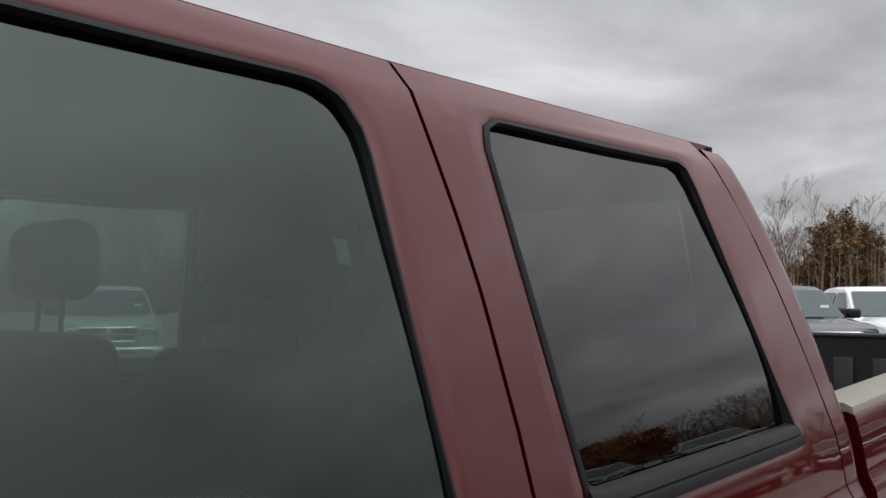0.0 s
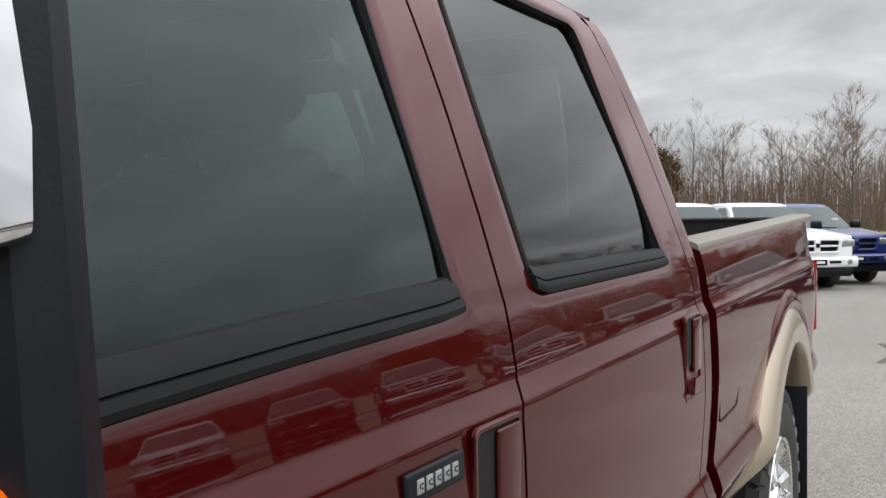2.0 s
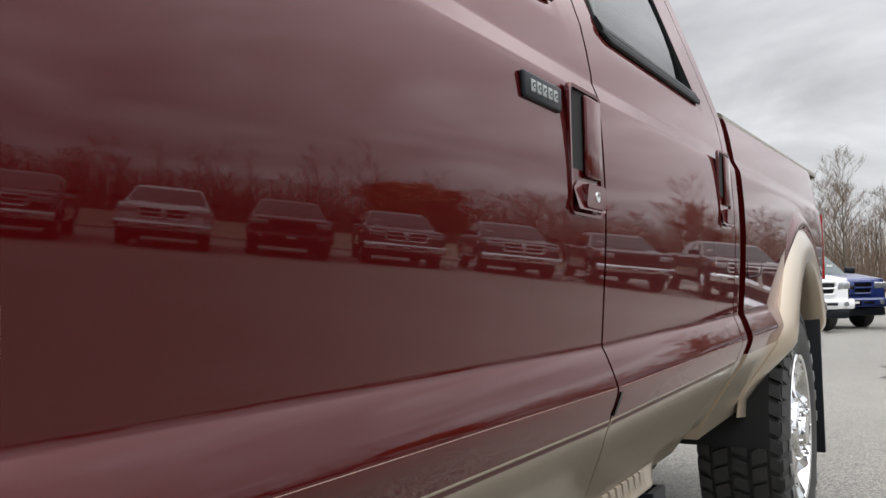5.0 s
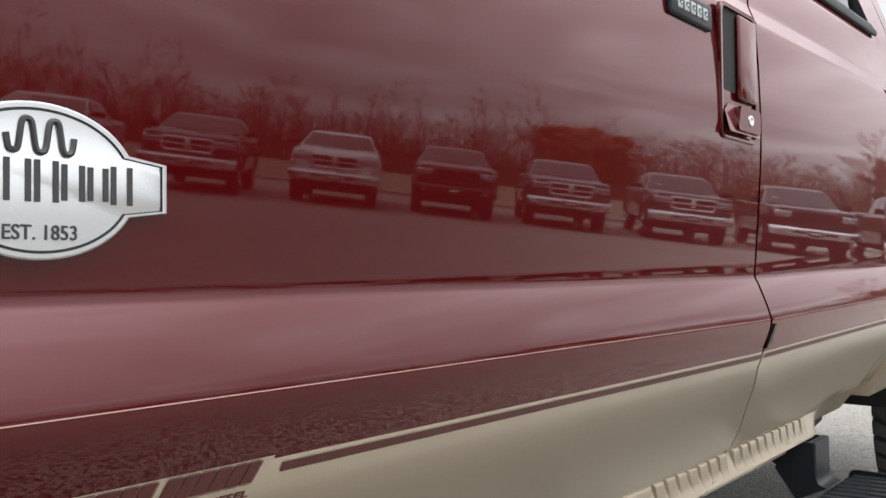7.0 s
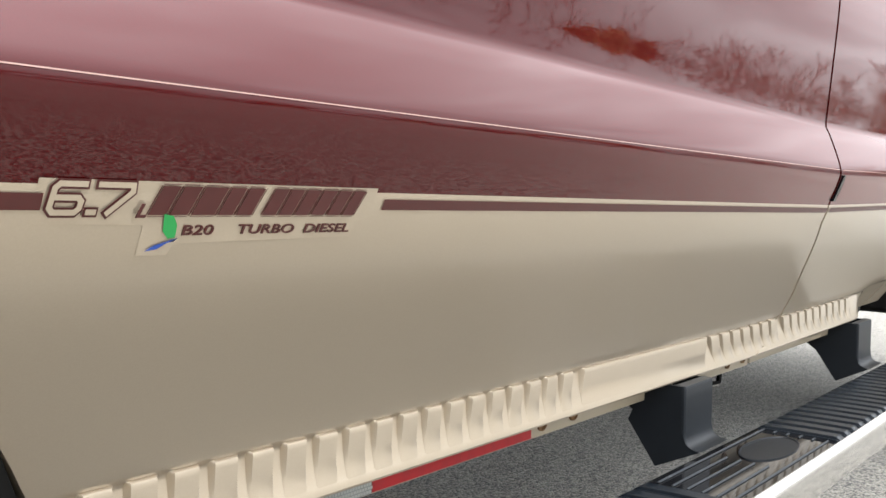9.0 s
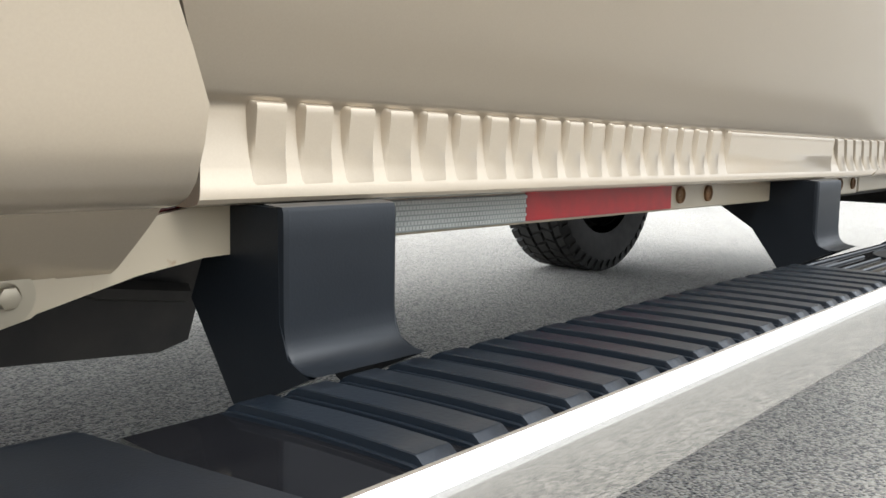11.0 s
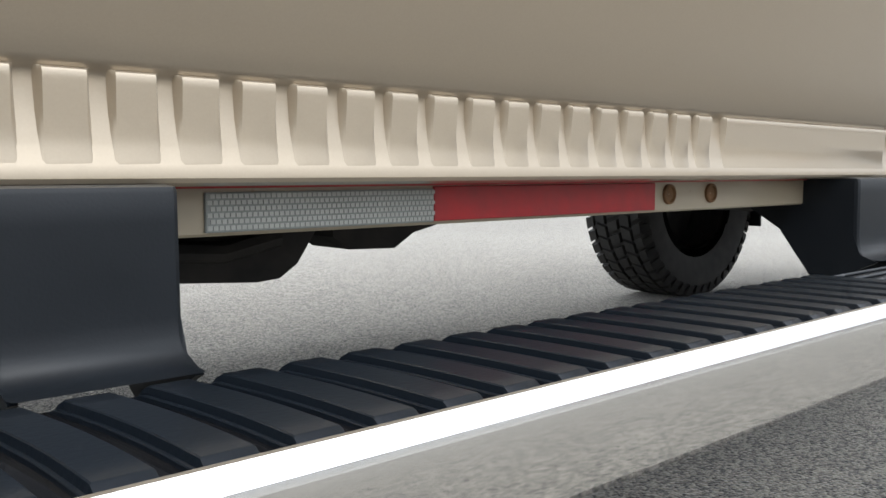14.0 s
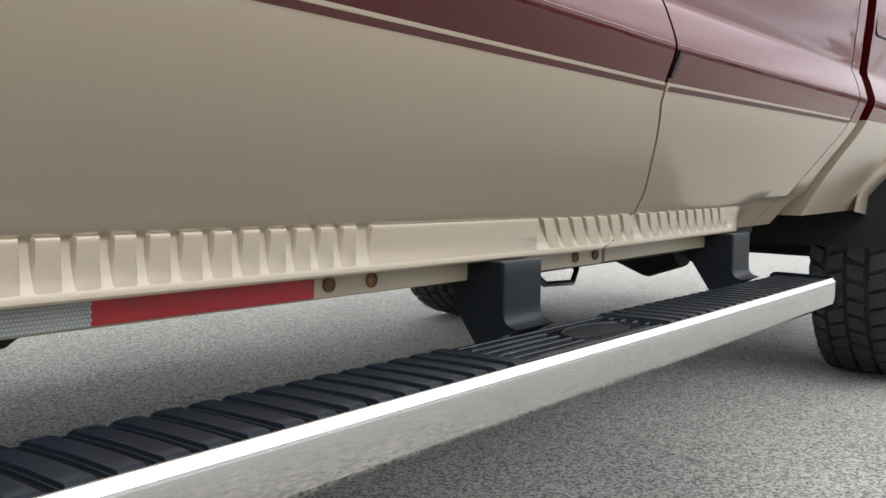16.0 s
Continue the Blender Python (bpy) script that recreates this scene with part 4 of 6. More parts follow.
        # liner
        bm = bmesh.new()
        box(bm, (x0, 0.11, 0.80), (x1 - 0.04, 0.135, 1.36), 0.004)
        for k in range(18):
            xx = x0 + 0.1 + k * 0.11
            box(bm, (xx, 0.133, 0.84), (xx + 0.05, 0.145, 1.32), 0.004)
        if side:
            mirrored(bm)
        part("bed_liner", bm, LINER, TRUCK)
        # tail lamp, mud flap
        bm = bmesh.new()
        rows = [[Vector((x, y, z)) for z in lin(0.915, 1.205, 8)] for x, y in ((3.02, 0.030), (3.025, 0.003), (3.07, 0.005), (3.125, 0.020), (3.165, 0.075), (3.168, 0.16))]
        strip(bm, rows)
        if side:
            mirrored(bm)
        part("tail_lamp", bm, RED_LENS, TRUCK, "red tail lamp")
        bm = bmesh.new()
        box(bm, (2.545, -0.020, 0.28), (2.560, 0.32, 0.78), 0.004)
        if side:
            mirrored(bm)
        part("mud_flap", bm, BLACK, TRUCK, "black rubber mud flap")
    bm = bmesh.new()
    box(bm, (x0, 0.10, 0.78), (x0 + 0.03, WIDE - 0.10, 1.36), 0.006)
    box(bm, (x0, 0.10, 0.76), (x1 - 0.03, WIDE - 0.10, 0.80), 0.006)
    part("bed_floor", bm, LINER, TRUCK)
    bm = bmesh.new()
    box(bm, (x1 - 0.03, 0.15, 0.78), (x1 + 0.03, WIDE - 0.15, 1.39), 0.02, 3)
    part("tailgate", bm, RED, TRUCK)
    bm = bmesh.new()
    box(bm, (x1 - 0.035, 0.16, 0.80), (x1 - 0.030 - 0.012, WIDE - 0.16, 1.385), 0.004)
    box(bm, (x1 - 0.05, 0.15, 1.385), (x1 + 0.035, WIDE - 0.15, 1.402), 0.006)
    liner = part("tailgate_liner", bm, LINER, TRUCK)
    for k in range(9):
        yy = 0.32 + k * 0.155
        bm = bmesh.new()
        box(bm, (x1 - 0.060, yy, 0.86), (x1 - 0.043, yy + 0.08, 1.30), 0.004)
        part("liner_rib", bm, LINER, liner)
    bm = bmesh.new()
    box(bm, (x1 + 0.06, 0.05, 0.56), (x1 + 0.24, WIDE - 0.05, 0.76), 0.04, 3)
    part("rear_bumper", bm, CHROME, TRUCK)
    # fuel door, a thin dark joint on the left bed side
    bm = bmesh.new()
    y = flank(1.2, 1.0) - 0.0008
    line = rounded(((1.085, 0.940), (1.285, 0.945), (1.322, 1.010), (1.312, 1.106), (1.110, 1.112)), 0.022, 5)
    tube(bm, [Vector((p.x, y, p.y)) for p in line] + [Vector((line[0].x, y, line[0].y))], 0.0022, 5)
    part("fuel_door_joint", bm, DARK, TRUCK)


def chassis():
    for y in (0.50, 1.42):
        bm = bmesh.new()
        box(bm, (-2.4, y, 0.515), (3.1, y + 0.08, 0.66), 0.01)
        part("frame_rail", bm, FRAME_BLACK, TRUCK)
    bm = bmesh.new()
    tube(bm, [(AX, 0.25, 0.432), (AX, 1.75, 0.432)], 0.06, 14)
    lathe(bm, [(-0.16, 0.02), (-0.14, 0.13), (0, 0.18), (0.14, 0.13), (0.16, 0.02)], (AX, 1.0, 0.43), 20)
    part("rear_axle", bm, FRAME_BLACK, TRUCK)
    bm = bmesh.new()
    tube(bm, [(-1.84, 0.25, 0.432), (-1.84, 1.75, 0.432)], 0.06, 14)
    part("front_axle", bm, FRAME_BLACK, TRUCK)
    bm = bmesh.new()
    tube(bm, [(-1.3, 0.95, 0.52), (0.0, 0.98, 0.50), (2.0, 1.0, 0.45)], 0.055, 12)
    box(bm, (-1.05, 0.78, 0.50), (-0.35, 1.18, 0.62), 0.04, 3)
    part("driveshaft", bm, FRAME_BLACK, TRUCK)
    bm = bmesh.new()
    box(bm, (-0.05, 0.18, 0.47), (0.95, 0.50, 0.66), 0.05, 3)
    part("fuel_tank", bm, FRAME_BLACK, TRUCK)
    bm = bmesh.new()
    tube(bm, [(-1.0, 1.45, 0.54), (0.2, 1.5, 0.54), (0.5, 1.5, 0.55)], 0.04, 12)
    tube(bm, [(0.5, 1.5, 0.55), (1.5, 1.5, 0.55)], 0.09, 14)
    part("exhaust", bm, FRAME_BLACK, TRUCK)
    bm = bmesh.new()
    box(bm, (-1.2, 0.15, 0.56), (1.0, 1.85, 0.58))
    part("underbody", bm, FRAME_BLACK, TRUCK)
    # crossmember ends and skid plates that hang below the sill
    bm = bmesh.new()
    plate(bm, [(px, 0.46, pz) for px, pz in ((-0.90, 0.56), (-0.86, 0.47), (-0.83, 0.445), (-0.80, 0.436), (-0.76, 0.424), (-0.66, 0.417), (-0.635, 0.419), (-0.615, 0.432), (-0.585, 0.475), (-0.575, 0.56))], (0, 0.14, 0))
    tube(bm, [(-0.80, 0.455, 0.455), (-0.70, 0.452, 0.448), (-0.64, 0.455, 0.46)], 0.010, 8)
    part("crossmember", bm, FRAME_BLACK, TRUCK)
    bm = bmesh.new()
    plate(bm, [(px, 0.47, pz) for px, pz in ((-0.575, 0.52), (-0.565, 0.455), (-0.545, 0.441), (-0.485, 0.439), (-0.458, 0.455), (-0.425, 0.462), (-0.420, 0.52))], (0, 0.07, 0))
    part("rail_bracket", bm, FRAME_BLACK, TRUCK)
    bm = bmesh.new()
    tube(bm, [(-0.02, 0.20, 0.50), (0.02, 0.18, 0.462), (0.10, 0.18, 0.458), (0.13, 0.19, 0.475), (0.12, 0.21, 0.50)], 0.005, 6)
    part("hose_loop", bm, GLOSS_BLACK, TRUCK)


cab()
cabin_bits()
seat(-0.33, 0.52, 0.52)
seat(-0.22, 1.48, 0.52)
seat(0.36, 1.0, 1.35, rear=True)
for wx in (AX, -1.842):
    for side in (0, 1):
        wheel(wx, side)
bed()
chassis()


# ---- trim of the truck ----
NEAR_DOOR = next(o for o in TRUCK.children if o.name == "front_door")


def on_side(bm, x0, x1, zs, off, mat=0, n=20):
    """A thin sheet that follows the flank between two places."""
    strip(bm, [[Vector((x, flank(x, z) + off, z)) for x in lin(x0, x1, n)] for z in zs], mat=mat)


def stripes():
    for x0, x1, z0, z1 in ((-1.118, -1.059, 0.7335, 0.7410), (-0.852, 0.004, 0.7345, 0.7410)):
        bm = bmesh.new()
        on_side(bm, x0, x1, lin(z0, z1, 3), -0.0007)
        part("pinstripe", bm, MAROON, NEAR_DOOR, "maroon vinyl pinstripe")
    rear = next(o for o in TRUCK.children if o.name == "rear_door")
    bm = bmesh.new()
    on_side(bm, 0.016, 0.930, lin(0.7345, 0.7410, 3), -0.0007)
    part("pinstripe", bm, MAROON, rear)
    for owner, x0, x1 in ((NEAR_DOOR, -1.145, -0.010), (rear, 0.004, 0.93)):
        bm = bmesh.new()
        on_side(bm, x0, x1, (0.7915, 0.7919, 0.7922), -0.0008)
        part("fine_pinstripe", bm, ROSE, owner, "thin pale rose pinstripe")
    # soft rubber stop in the joint between the doors
    bm = bmesh.new()
    plate(bm, [(xx, flank(0, zz) - 0.0035, zz) for xx, zz in ((0.003, 0.750), (0.0105, 0.750), (0.0105, 0.762), (0.0100, 0.774), (0.009, 0.785), (0.003, 0.785))], (0, 0.014, 0))
    part("door_stop", bm, GLOSS_BLACK, rear)


def decal():
    """The engine decal: thin film, engine size, a slanted row of blocks for the maker's name, small print and a leaf mark."""
    x0, z0 = -1.058, 0.7305

    def at(u, v, out=0.0008):
        x, z = x0 + u, z0 + v
        return Vector((x, flank(x, z) - out, z))

    bm = bmesh.new()
    outline = [(-0.004, -0.003), (0.050, -0.004), (0.051, -0.0195), (0.068, -0.0195), (0.070, -0.0135), (0.188, -0.0120), (0.189, -0.002), (0.198, -0.001), (0.198, 0.0170), (-0.004, 0.0170)]
    bm.faces.new([bm.verts.new(at(u, v, 0.0004)) for u, v in outline])
    part("decal_film", bm, FILM, NEAR_DOOR, "clear vinyl film")
    def ribbon(bm, path, wide, out):
        """A flat band with square corners along a path on the door."""
        ps = [Vector(p) for p in path]
        left, right = [], []
        for k, p in enumerate(ps):
            a = (p - ps[k - 1]).normalized() if k else (ps[1] - p).normalized()
            b = (ps[k + 1] - p).normalized() if k < len(ps) - 1 else a
            n = (Vector((-a.y, a.x)) + Vector((-b.y, b.x))).normalized()
            n *= wide / 2 / max(0.4, n.dot(Vector((-a.y, a.x))))
            e = a * wide / 2 * (-1 if k == 0 else 1 if k == len(ps) - 1 else 0)
            left.append(p + n + e)
            right.append(p - n + e)
        strip(bm, [[at(q.x, q.y, out) for q in left], [at(q.x, q.y, out) for q in right]])

    # squared numerals, drawn as maroon outlines round a cream fill
    six = [(0.0165, 0.0148), (0.0052, 0.0148), (0.0032, 0.0128), (0.0022, 0.0040), (0.0040, 0.0020), (0.0138, 0.0020), (0.0156, 0.0038), (0.0160, 0.0070), (0.0144, 0.0087), (0.0034, 0.0087)]
    dot = [(0.0203, 0.0022), (0.0227, 0.0022)]
    seven = [(0.0238, 0.0148), (0.0395, 0.0148), (0.0398, 0.0118), (0.0296, 0.0020)]
    for mat, grow, out in ((MAROON, 0.0046, 0.0010), (FILM, 0.0026, 0.0015)):
        for path in (six, dot, seven):
            bm = bmesh.new()
            ribbon(bm, path, grow, out)
            part("decal_engine_size" if mat is MAROON else "decal_size_fill", bm, mat, NEAR_DOOR, "maroon outlined numerals 6.7" if mat is MAROON else "cream fill of the outlined numerals")
    m = side_frame(x0, z0 + 0.006)
    m.translation = at(0.0432, 0.0, 0.0020)
    lettering("decal_engine_size", "L", 0.0100, m, MAROON, NEAR_DOOR, 1.1, 0.25, "", 0.0003)
    widths = (0.0114, 0.0121, 0.0154, 0.0111, 0.0118, 0.0, 0.0111, 0.0111, 0.0116, 0.0121, 0.0116, 0.0108)
    bm, u = bmesh.new(), 0.0505
    rim = bmesh.new()
    for w in widths:
        if not w:
            u += 0.0050
            continue
        h, lean = 0.0150, 0.0046
        quad = [(u, 0.0010), (u + w - 0.0020, 0.0010), (u + w - 0.0020 + lean, h), (u + lean, h)]
        plate(bm, [at(p, q, 0.0012) for p, q in quad], (0, 0.0004, 0))
        part("decal_name_block", bm, MAROON, NEAR_DOOR)
        bm = bmesh.new()
        for (p, q), (p2, q2) in zip(quad, quad[1:] + quad[:1]):
            d = Vector((p2 - p, q2 - q)).normalized()
            n = Vector((d.y, -d.x)) * 0.0008
            a, b = Vector((p, q)) + n, Vector((p2, q2)) + n
            tube(rim, [at(a.x, a.y, 0.0010), at(b.x, b.y, 0.0010)], 0.00022, 4)
        u += w
    bm.free()
    tagged(part("decal_name_outline", rim, MAROON, NEAR_DOOR), kind="stuff")
    for text, u, v, size, st in (("B20", 0.0715, -0.0092, 0.0084, 1.45), ("TURBO", 0.1050, -0.0090, 0.0082, 1.42), ("DIESEL", 0.1500, -0.0090, 0.0082, 1.46)):
        m = side_frame(x0 + u, z0 + v)
        m.translation = at(u, v, 0.0010)
        lettering("decal_small_print", text, size, m, MAROON, NEAR_DOOR, st, 0.0, "maroon lettering " + text, 0.00012)
    bm = bmesh.new()
    leaf = [(0.0590, 0.0015), (0.0645, 0.0005), (0.0680, -0.0040), (0.0690, -0.0105), (0.0650, -0.0110), (0.0610, -0.0070)]
    bm.faces.new([bm.verts.new(at(p, q, 0.0013)) for p, q in leaf])
    part("decal_leaf", bm, LEAF_GREEN, NEAR_DOOR, "green leaf mark")
    bm = bmesh.new()
    road = [(0.0545, -0.0172), (0.0610, -0.0162), (0.0660, -0.0128), (0.0710, -0.0105), (0.0690, -0.0125), (0.0650, -0.0125), (0.0590, -0.0142)]
    bm.faces.new([bm.verts.new(at(p, q, 0.0013)) for p, q in road])
    part("decal_road", bm, LEAF_BLUE, NEAR_DOOR, "blue road mark")


def badge():
    """Silver oval door badge with side tabs; the maker's name on it stands as plain bars."""
    cx, cz = -1.012, 0.9125
    y = flank(cx, cz)

    def outline(grow):
        pts = []
        for k in range(72):
            a = 2 * math.pi * k / 72
            ex, ez = (0.0545 + grow) * math.cos(a), (0.0405 + grow) * math.sin(a)
            tab = abs(ez) < 0.0170 + grow
            if tab:
                s = 1 if ex > 0 else -1
                ex = s * (0.0730 + grow)
                ez = max(-0.0170 - grow, min(0.0170 + grow, ez))
            pts.append(Vector((cx + ex, ez + cz)))
        return pts

    bm = bmesh.new()
    rows = [[Vector((p.x, y + d, p.y)) for p in outline(g)] for g, d in ((0.0, 0.002), (0.0, -0.0035), (-0.0010, -0.0042), (-0.0032, -0.0042), (-0.0034, -0.0032), (-0.0046, -0.0032), (-0.0048, -0.0042))]
    vr = strip(bm, rows, close=True, mat=lambda i: 1 if i in (3, 4) else 0)
    bm.faces.new(vr[-1])
    ob = part("door_badge", bm, [SILVER, INK], NEAR_DOOR, "silver oval badge with a dark rim line", flat_angle=0.4)
    m = Matrix(((1, 0, 0, cx), (0, 0, -1, y - 0.0043), (0, 1, 0, cz), (0, 0, 0, 1)))
    bm = bmesh.new()
    path = []
    for t in lin(0, 1, 60):
        u = -0.0175 + 0.035 * t
        v = 0.0230 + 0.0085 * math.tanh(2.2 * math.sin(t * 5 * math.pi + math.pi))
        path.append(Vector((cx + u, y - 0.0046, cz + v)))
    tube(bm, path, 0.0017, 6)
    part("badge_wave_mark", bm, INK, NEAR_DOOR)
    u = -0.0675
    for w, h in ((0.011, 0.021), (0.005, 0.0165), (0.012, 0.0175), (0.012, 0.019), (0, 0), (0.014, 0.0215), (0.013, 0.0215), (0.013, 0.019), (0.012, 0.018), (0.013, 0.021)):
        if w:
            for dx in ((0.0, w - 0.0034) if w > 0.006 else (0.0,)):
                bm = bmesh.new()
                box(bm, (cx + u + dx, y - 0.0049, cz - h / 2), (cx + u + dx + 0.0030, y - 0.0040, cz + h / 2))
                part("badge_name_bar", bm, INK, NEAR_DOOR)
        u += (w or 0.003) + 0.0012
    lettering("badge_date", "EST. 1853", 0.0108, m @ pose(0, -0.0300, 0.0003), INK, NEAR_DOOR, 0.90, 0.0, "dark lettering EST. 1853", 0.0001, "CENTER")


KEY_GREY = material("pale_grey_key", (0.30, 0.32, 0.31), rough=0.4, vary=((0.25, 0.27, 0.26), 90, 0.3))


def keypad():
    x0, x1, z0, z1 = -0.294, -0.176, 1.157, 1.190
    y = flank(-0.24, 1.172)
    bm = bmesh.new()
    box(bm, (x0, y - 0.006, z0), (x1, y + 0.002, z1), 0.005, 3)
    part("keypad", bm, BLACK, NEAR_DOOR, "black door keypad with five keys")
    for k in range(5):
        bm = bmesh.new()
        xx = x0 + 0.018 + k * 0.0175
        box(bm, (xx, y - 0.0074, 1.1665), (xx + 0.0125, y - 0.005, 1.1815), 0.004, 3)
        box(bm, (xx + 0.003, y - 0.0078, 1.172), (xx + 0.0052, y - 0.007, 1.1770), 0.0, 1, 1)
        box(bm, (xx + 0.0068, y - 0.0078, 1.1705), (xx + 0.0096, y - 0.007, 1.1725), 0.0, 1, 1)
        box(bm, (xx + 0.0068, y - 0.0078, 1.1755), (xx + 0.0096, y - 0.007, 1.1775), 0.0, 1, 1)
        part("keypad_key", bm, [KEY_GREY, GLOSS_BLACK], NEAR_DOOR)


def tow_mirror(side):
    """A tall towing mirror on an arm: black shell, chrome cap, amber marker lamp."""
    x, y0, y1, z0, z1 = -0.906, -0.343, -0.075, 1.226, 1.600

    def slim(y, z):
        # the outer edge leans inwards towards the top
        return y + 0.16 * max(0.0, z - 1.40) * (y1 - y) / (y1 - y0)
    bm = bmesh.new()
    rows = []
    for dx, grow in ((0.050, -0.075), (0.036, -0.040), (0.022, -0.012), (0.010, 0.0), (0.002, -0.005), (0.0, -0.014)):
        pts = rounded(((y0 - grow, z0 - grow), (y1 + grow, z0 - grow), (y1 + grow, z1 + grow), (y0 - grow, z1 + grow)), 0.045, 7)
        rows.append([Vector((x + dx, slim(p.x, p.y), p.y)) for p in pts])
    vr = strip(bm, rows, close=True)
    bm.faces.new(vr[-1])
    bm.faces.new(vr[0][::-1])
    if side:
        mirrored(bm)
    shell = part("towing_mirror", bm, BLACK, TRUCK, "tall black towing mirror")
    bm = bmesh.new()
    rows = []
    for out, grow in ((0.004, 0.0), (-0.006, 0.002), (-0.010, -0.004), (-0.011, -0.02)):
        pts = rounded(((y0 + 0.010 - grow, 1.430 - grow), (y1 - 0.02 + grow, 1.430 - grow), (y1 - 0.02 + grow, z1 - 0.012 + grow), (y0 + 0.010 - grow, z1 - 0.012 + grow)), (0.004, 0.004, 0.04, 0.04), 6)
        rows.append([Vector((x + out + 0.12 * (p.y - 1.430), slim(p.x, p.y), p.y)) for p in pts])
    vr = strip(bm, rows, close=True)
    bm.faces.new(vr[-1])
    if side:
        mirrored(bm)
    part("mirror_cap", bm, CHROME, shell, "chrome mirror cap")
    bm = bmesh.new()
    rows = []
    for out, grow in ((0.004, 0.004), (-0.002, 0.004), (-0.0035, 0.0), (-0.0045, -0.008), (-0.0045, -0.012), (-0.003, -0.014)):
        pts = rounded(((y0 + 0.018 - grow, 1.285 - grow), (y1 - 0.03 + grow, 1.254 - grow), (y1 - 0.03 + grow, 1.380 + grow), (y0 + 0.018 - grow, 1.386 + grow)), 0.016, 6)
        rows.append([Vector((x + out, p.x, p.y)) for p in pts])
    vr = strip(bm, rows, close=True)
    bm.faces.new(vr[-1])
    if side:
        mirrored(bm)
    part("marker_lamp", bm, AMBER, shell, "amber marker lamp")
    bm = bmesh.new()
    box(bm, (x - 0.0042, y0 + 0.046, 1.342), (x - 0.002, y0 + 0.0478, 1.374), 0.0008, 1)
    if side:
        mirrored(bm)
    flute = part("lens_flute", bm, AMBER, shell)
    for k in range(1, 84):
        ob = new("lens_flute", flute.data)
        ob.parent = shell
        ob.location = (0, (k % 42) * 0.0036 * (-1 if side else 1), -0.046 * (k // 42))
    bm = bmesh.new()
    for z in (1.3335, 1.3275):
        box(bm, (x - 0.0046, y0 + 0.030, z), (x - 0.002, y1 - 0.045, z + 0.0028), 0.0008, 1)
    if side:
        mirrored(bm)
    part("lens_bar", bm, AMBER, shell)
    bm = bmesh.new()
    for z in (1.33, 1.50):
        tube(bm, [(-0.88, -0.10, z), (-0.92, 0.0, z - 0.01), (-0.95, 0.07, z - 0.015)], [0.022, 0.02, 0.024], 10)
    box(bm, (-1.03, 0.03, 1.30), (-0.90, 0.10, 1.52), 0.02, 2)
    if side:
        mirrored(bm)
    part("mirror_arm", bm, BLACK, shell)
    bm = bmesh.new()
    box(bm, (x + 0.049, y0 + 0.085, z0 + 0.085), (x + 0.053, y1 - 0.085, z1 - 0.085), 0.002)
    if side:
        mirrored(bm)
    part("mirror_glass", bm, CHROME, shell)


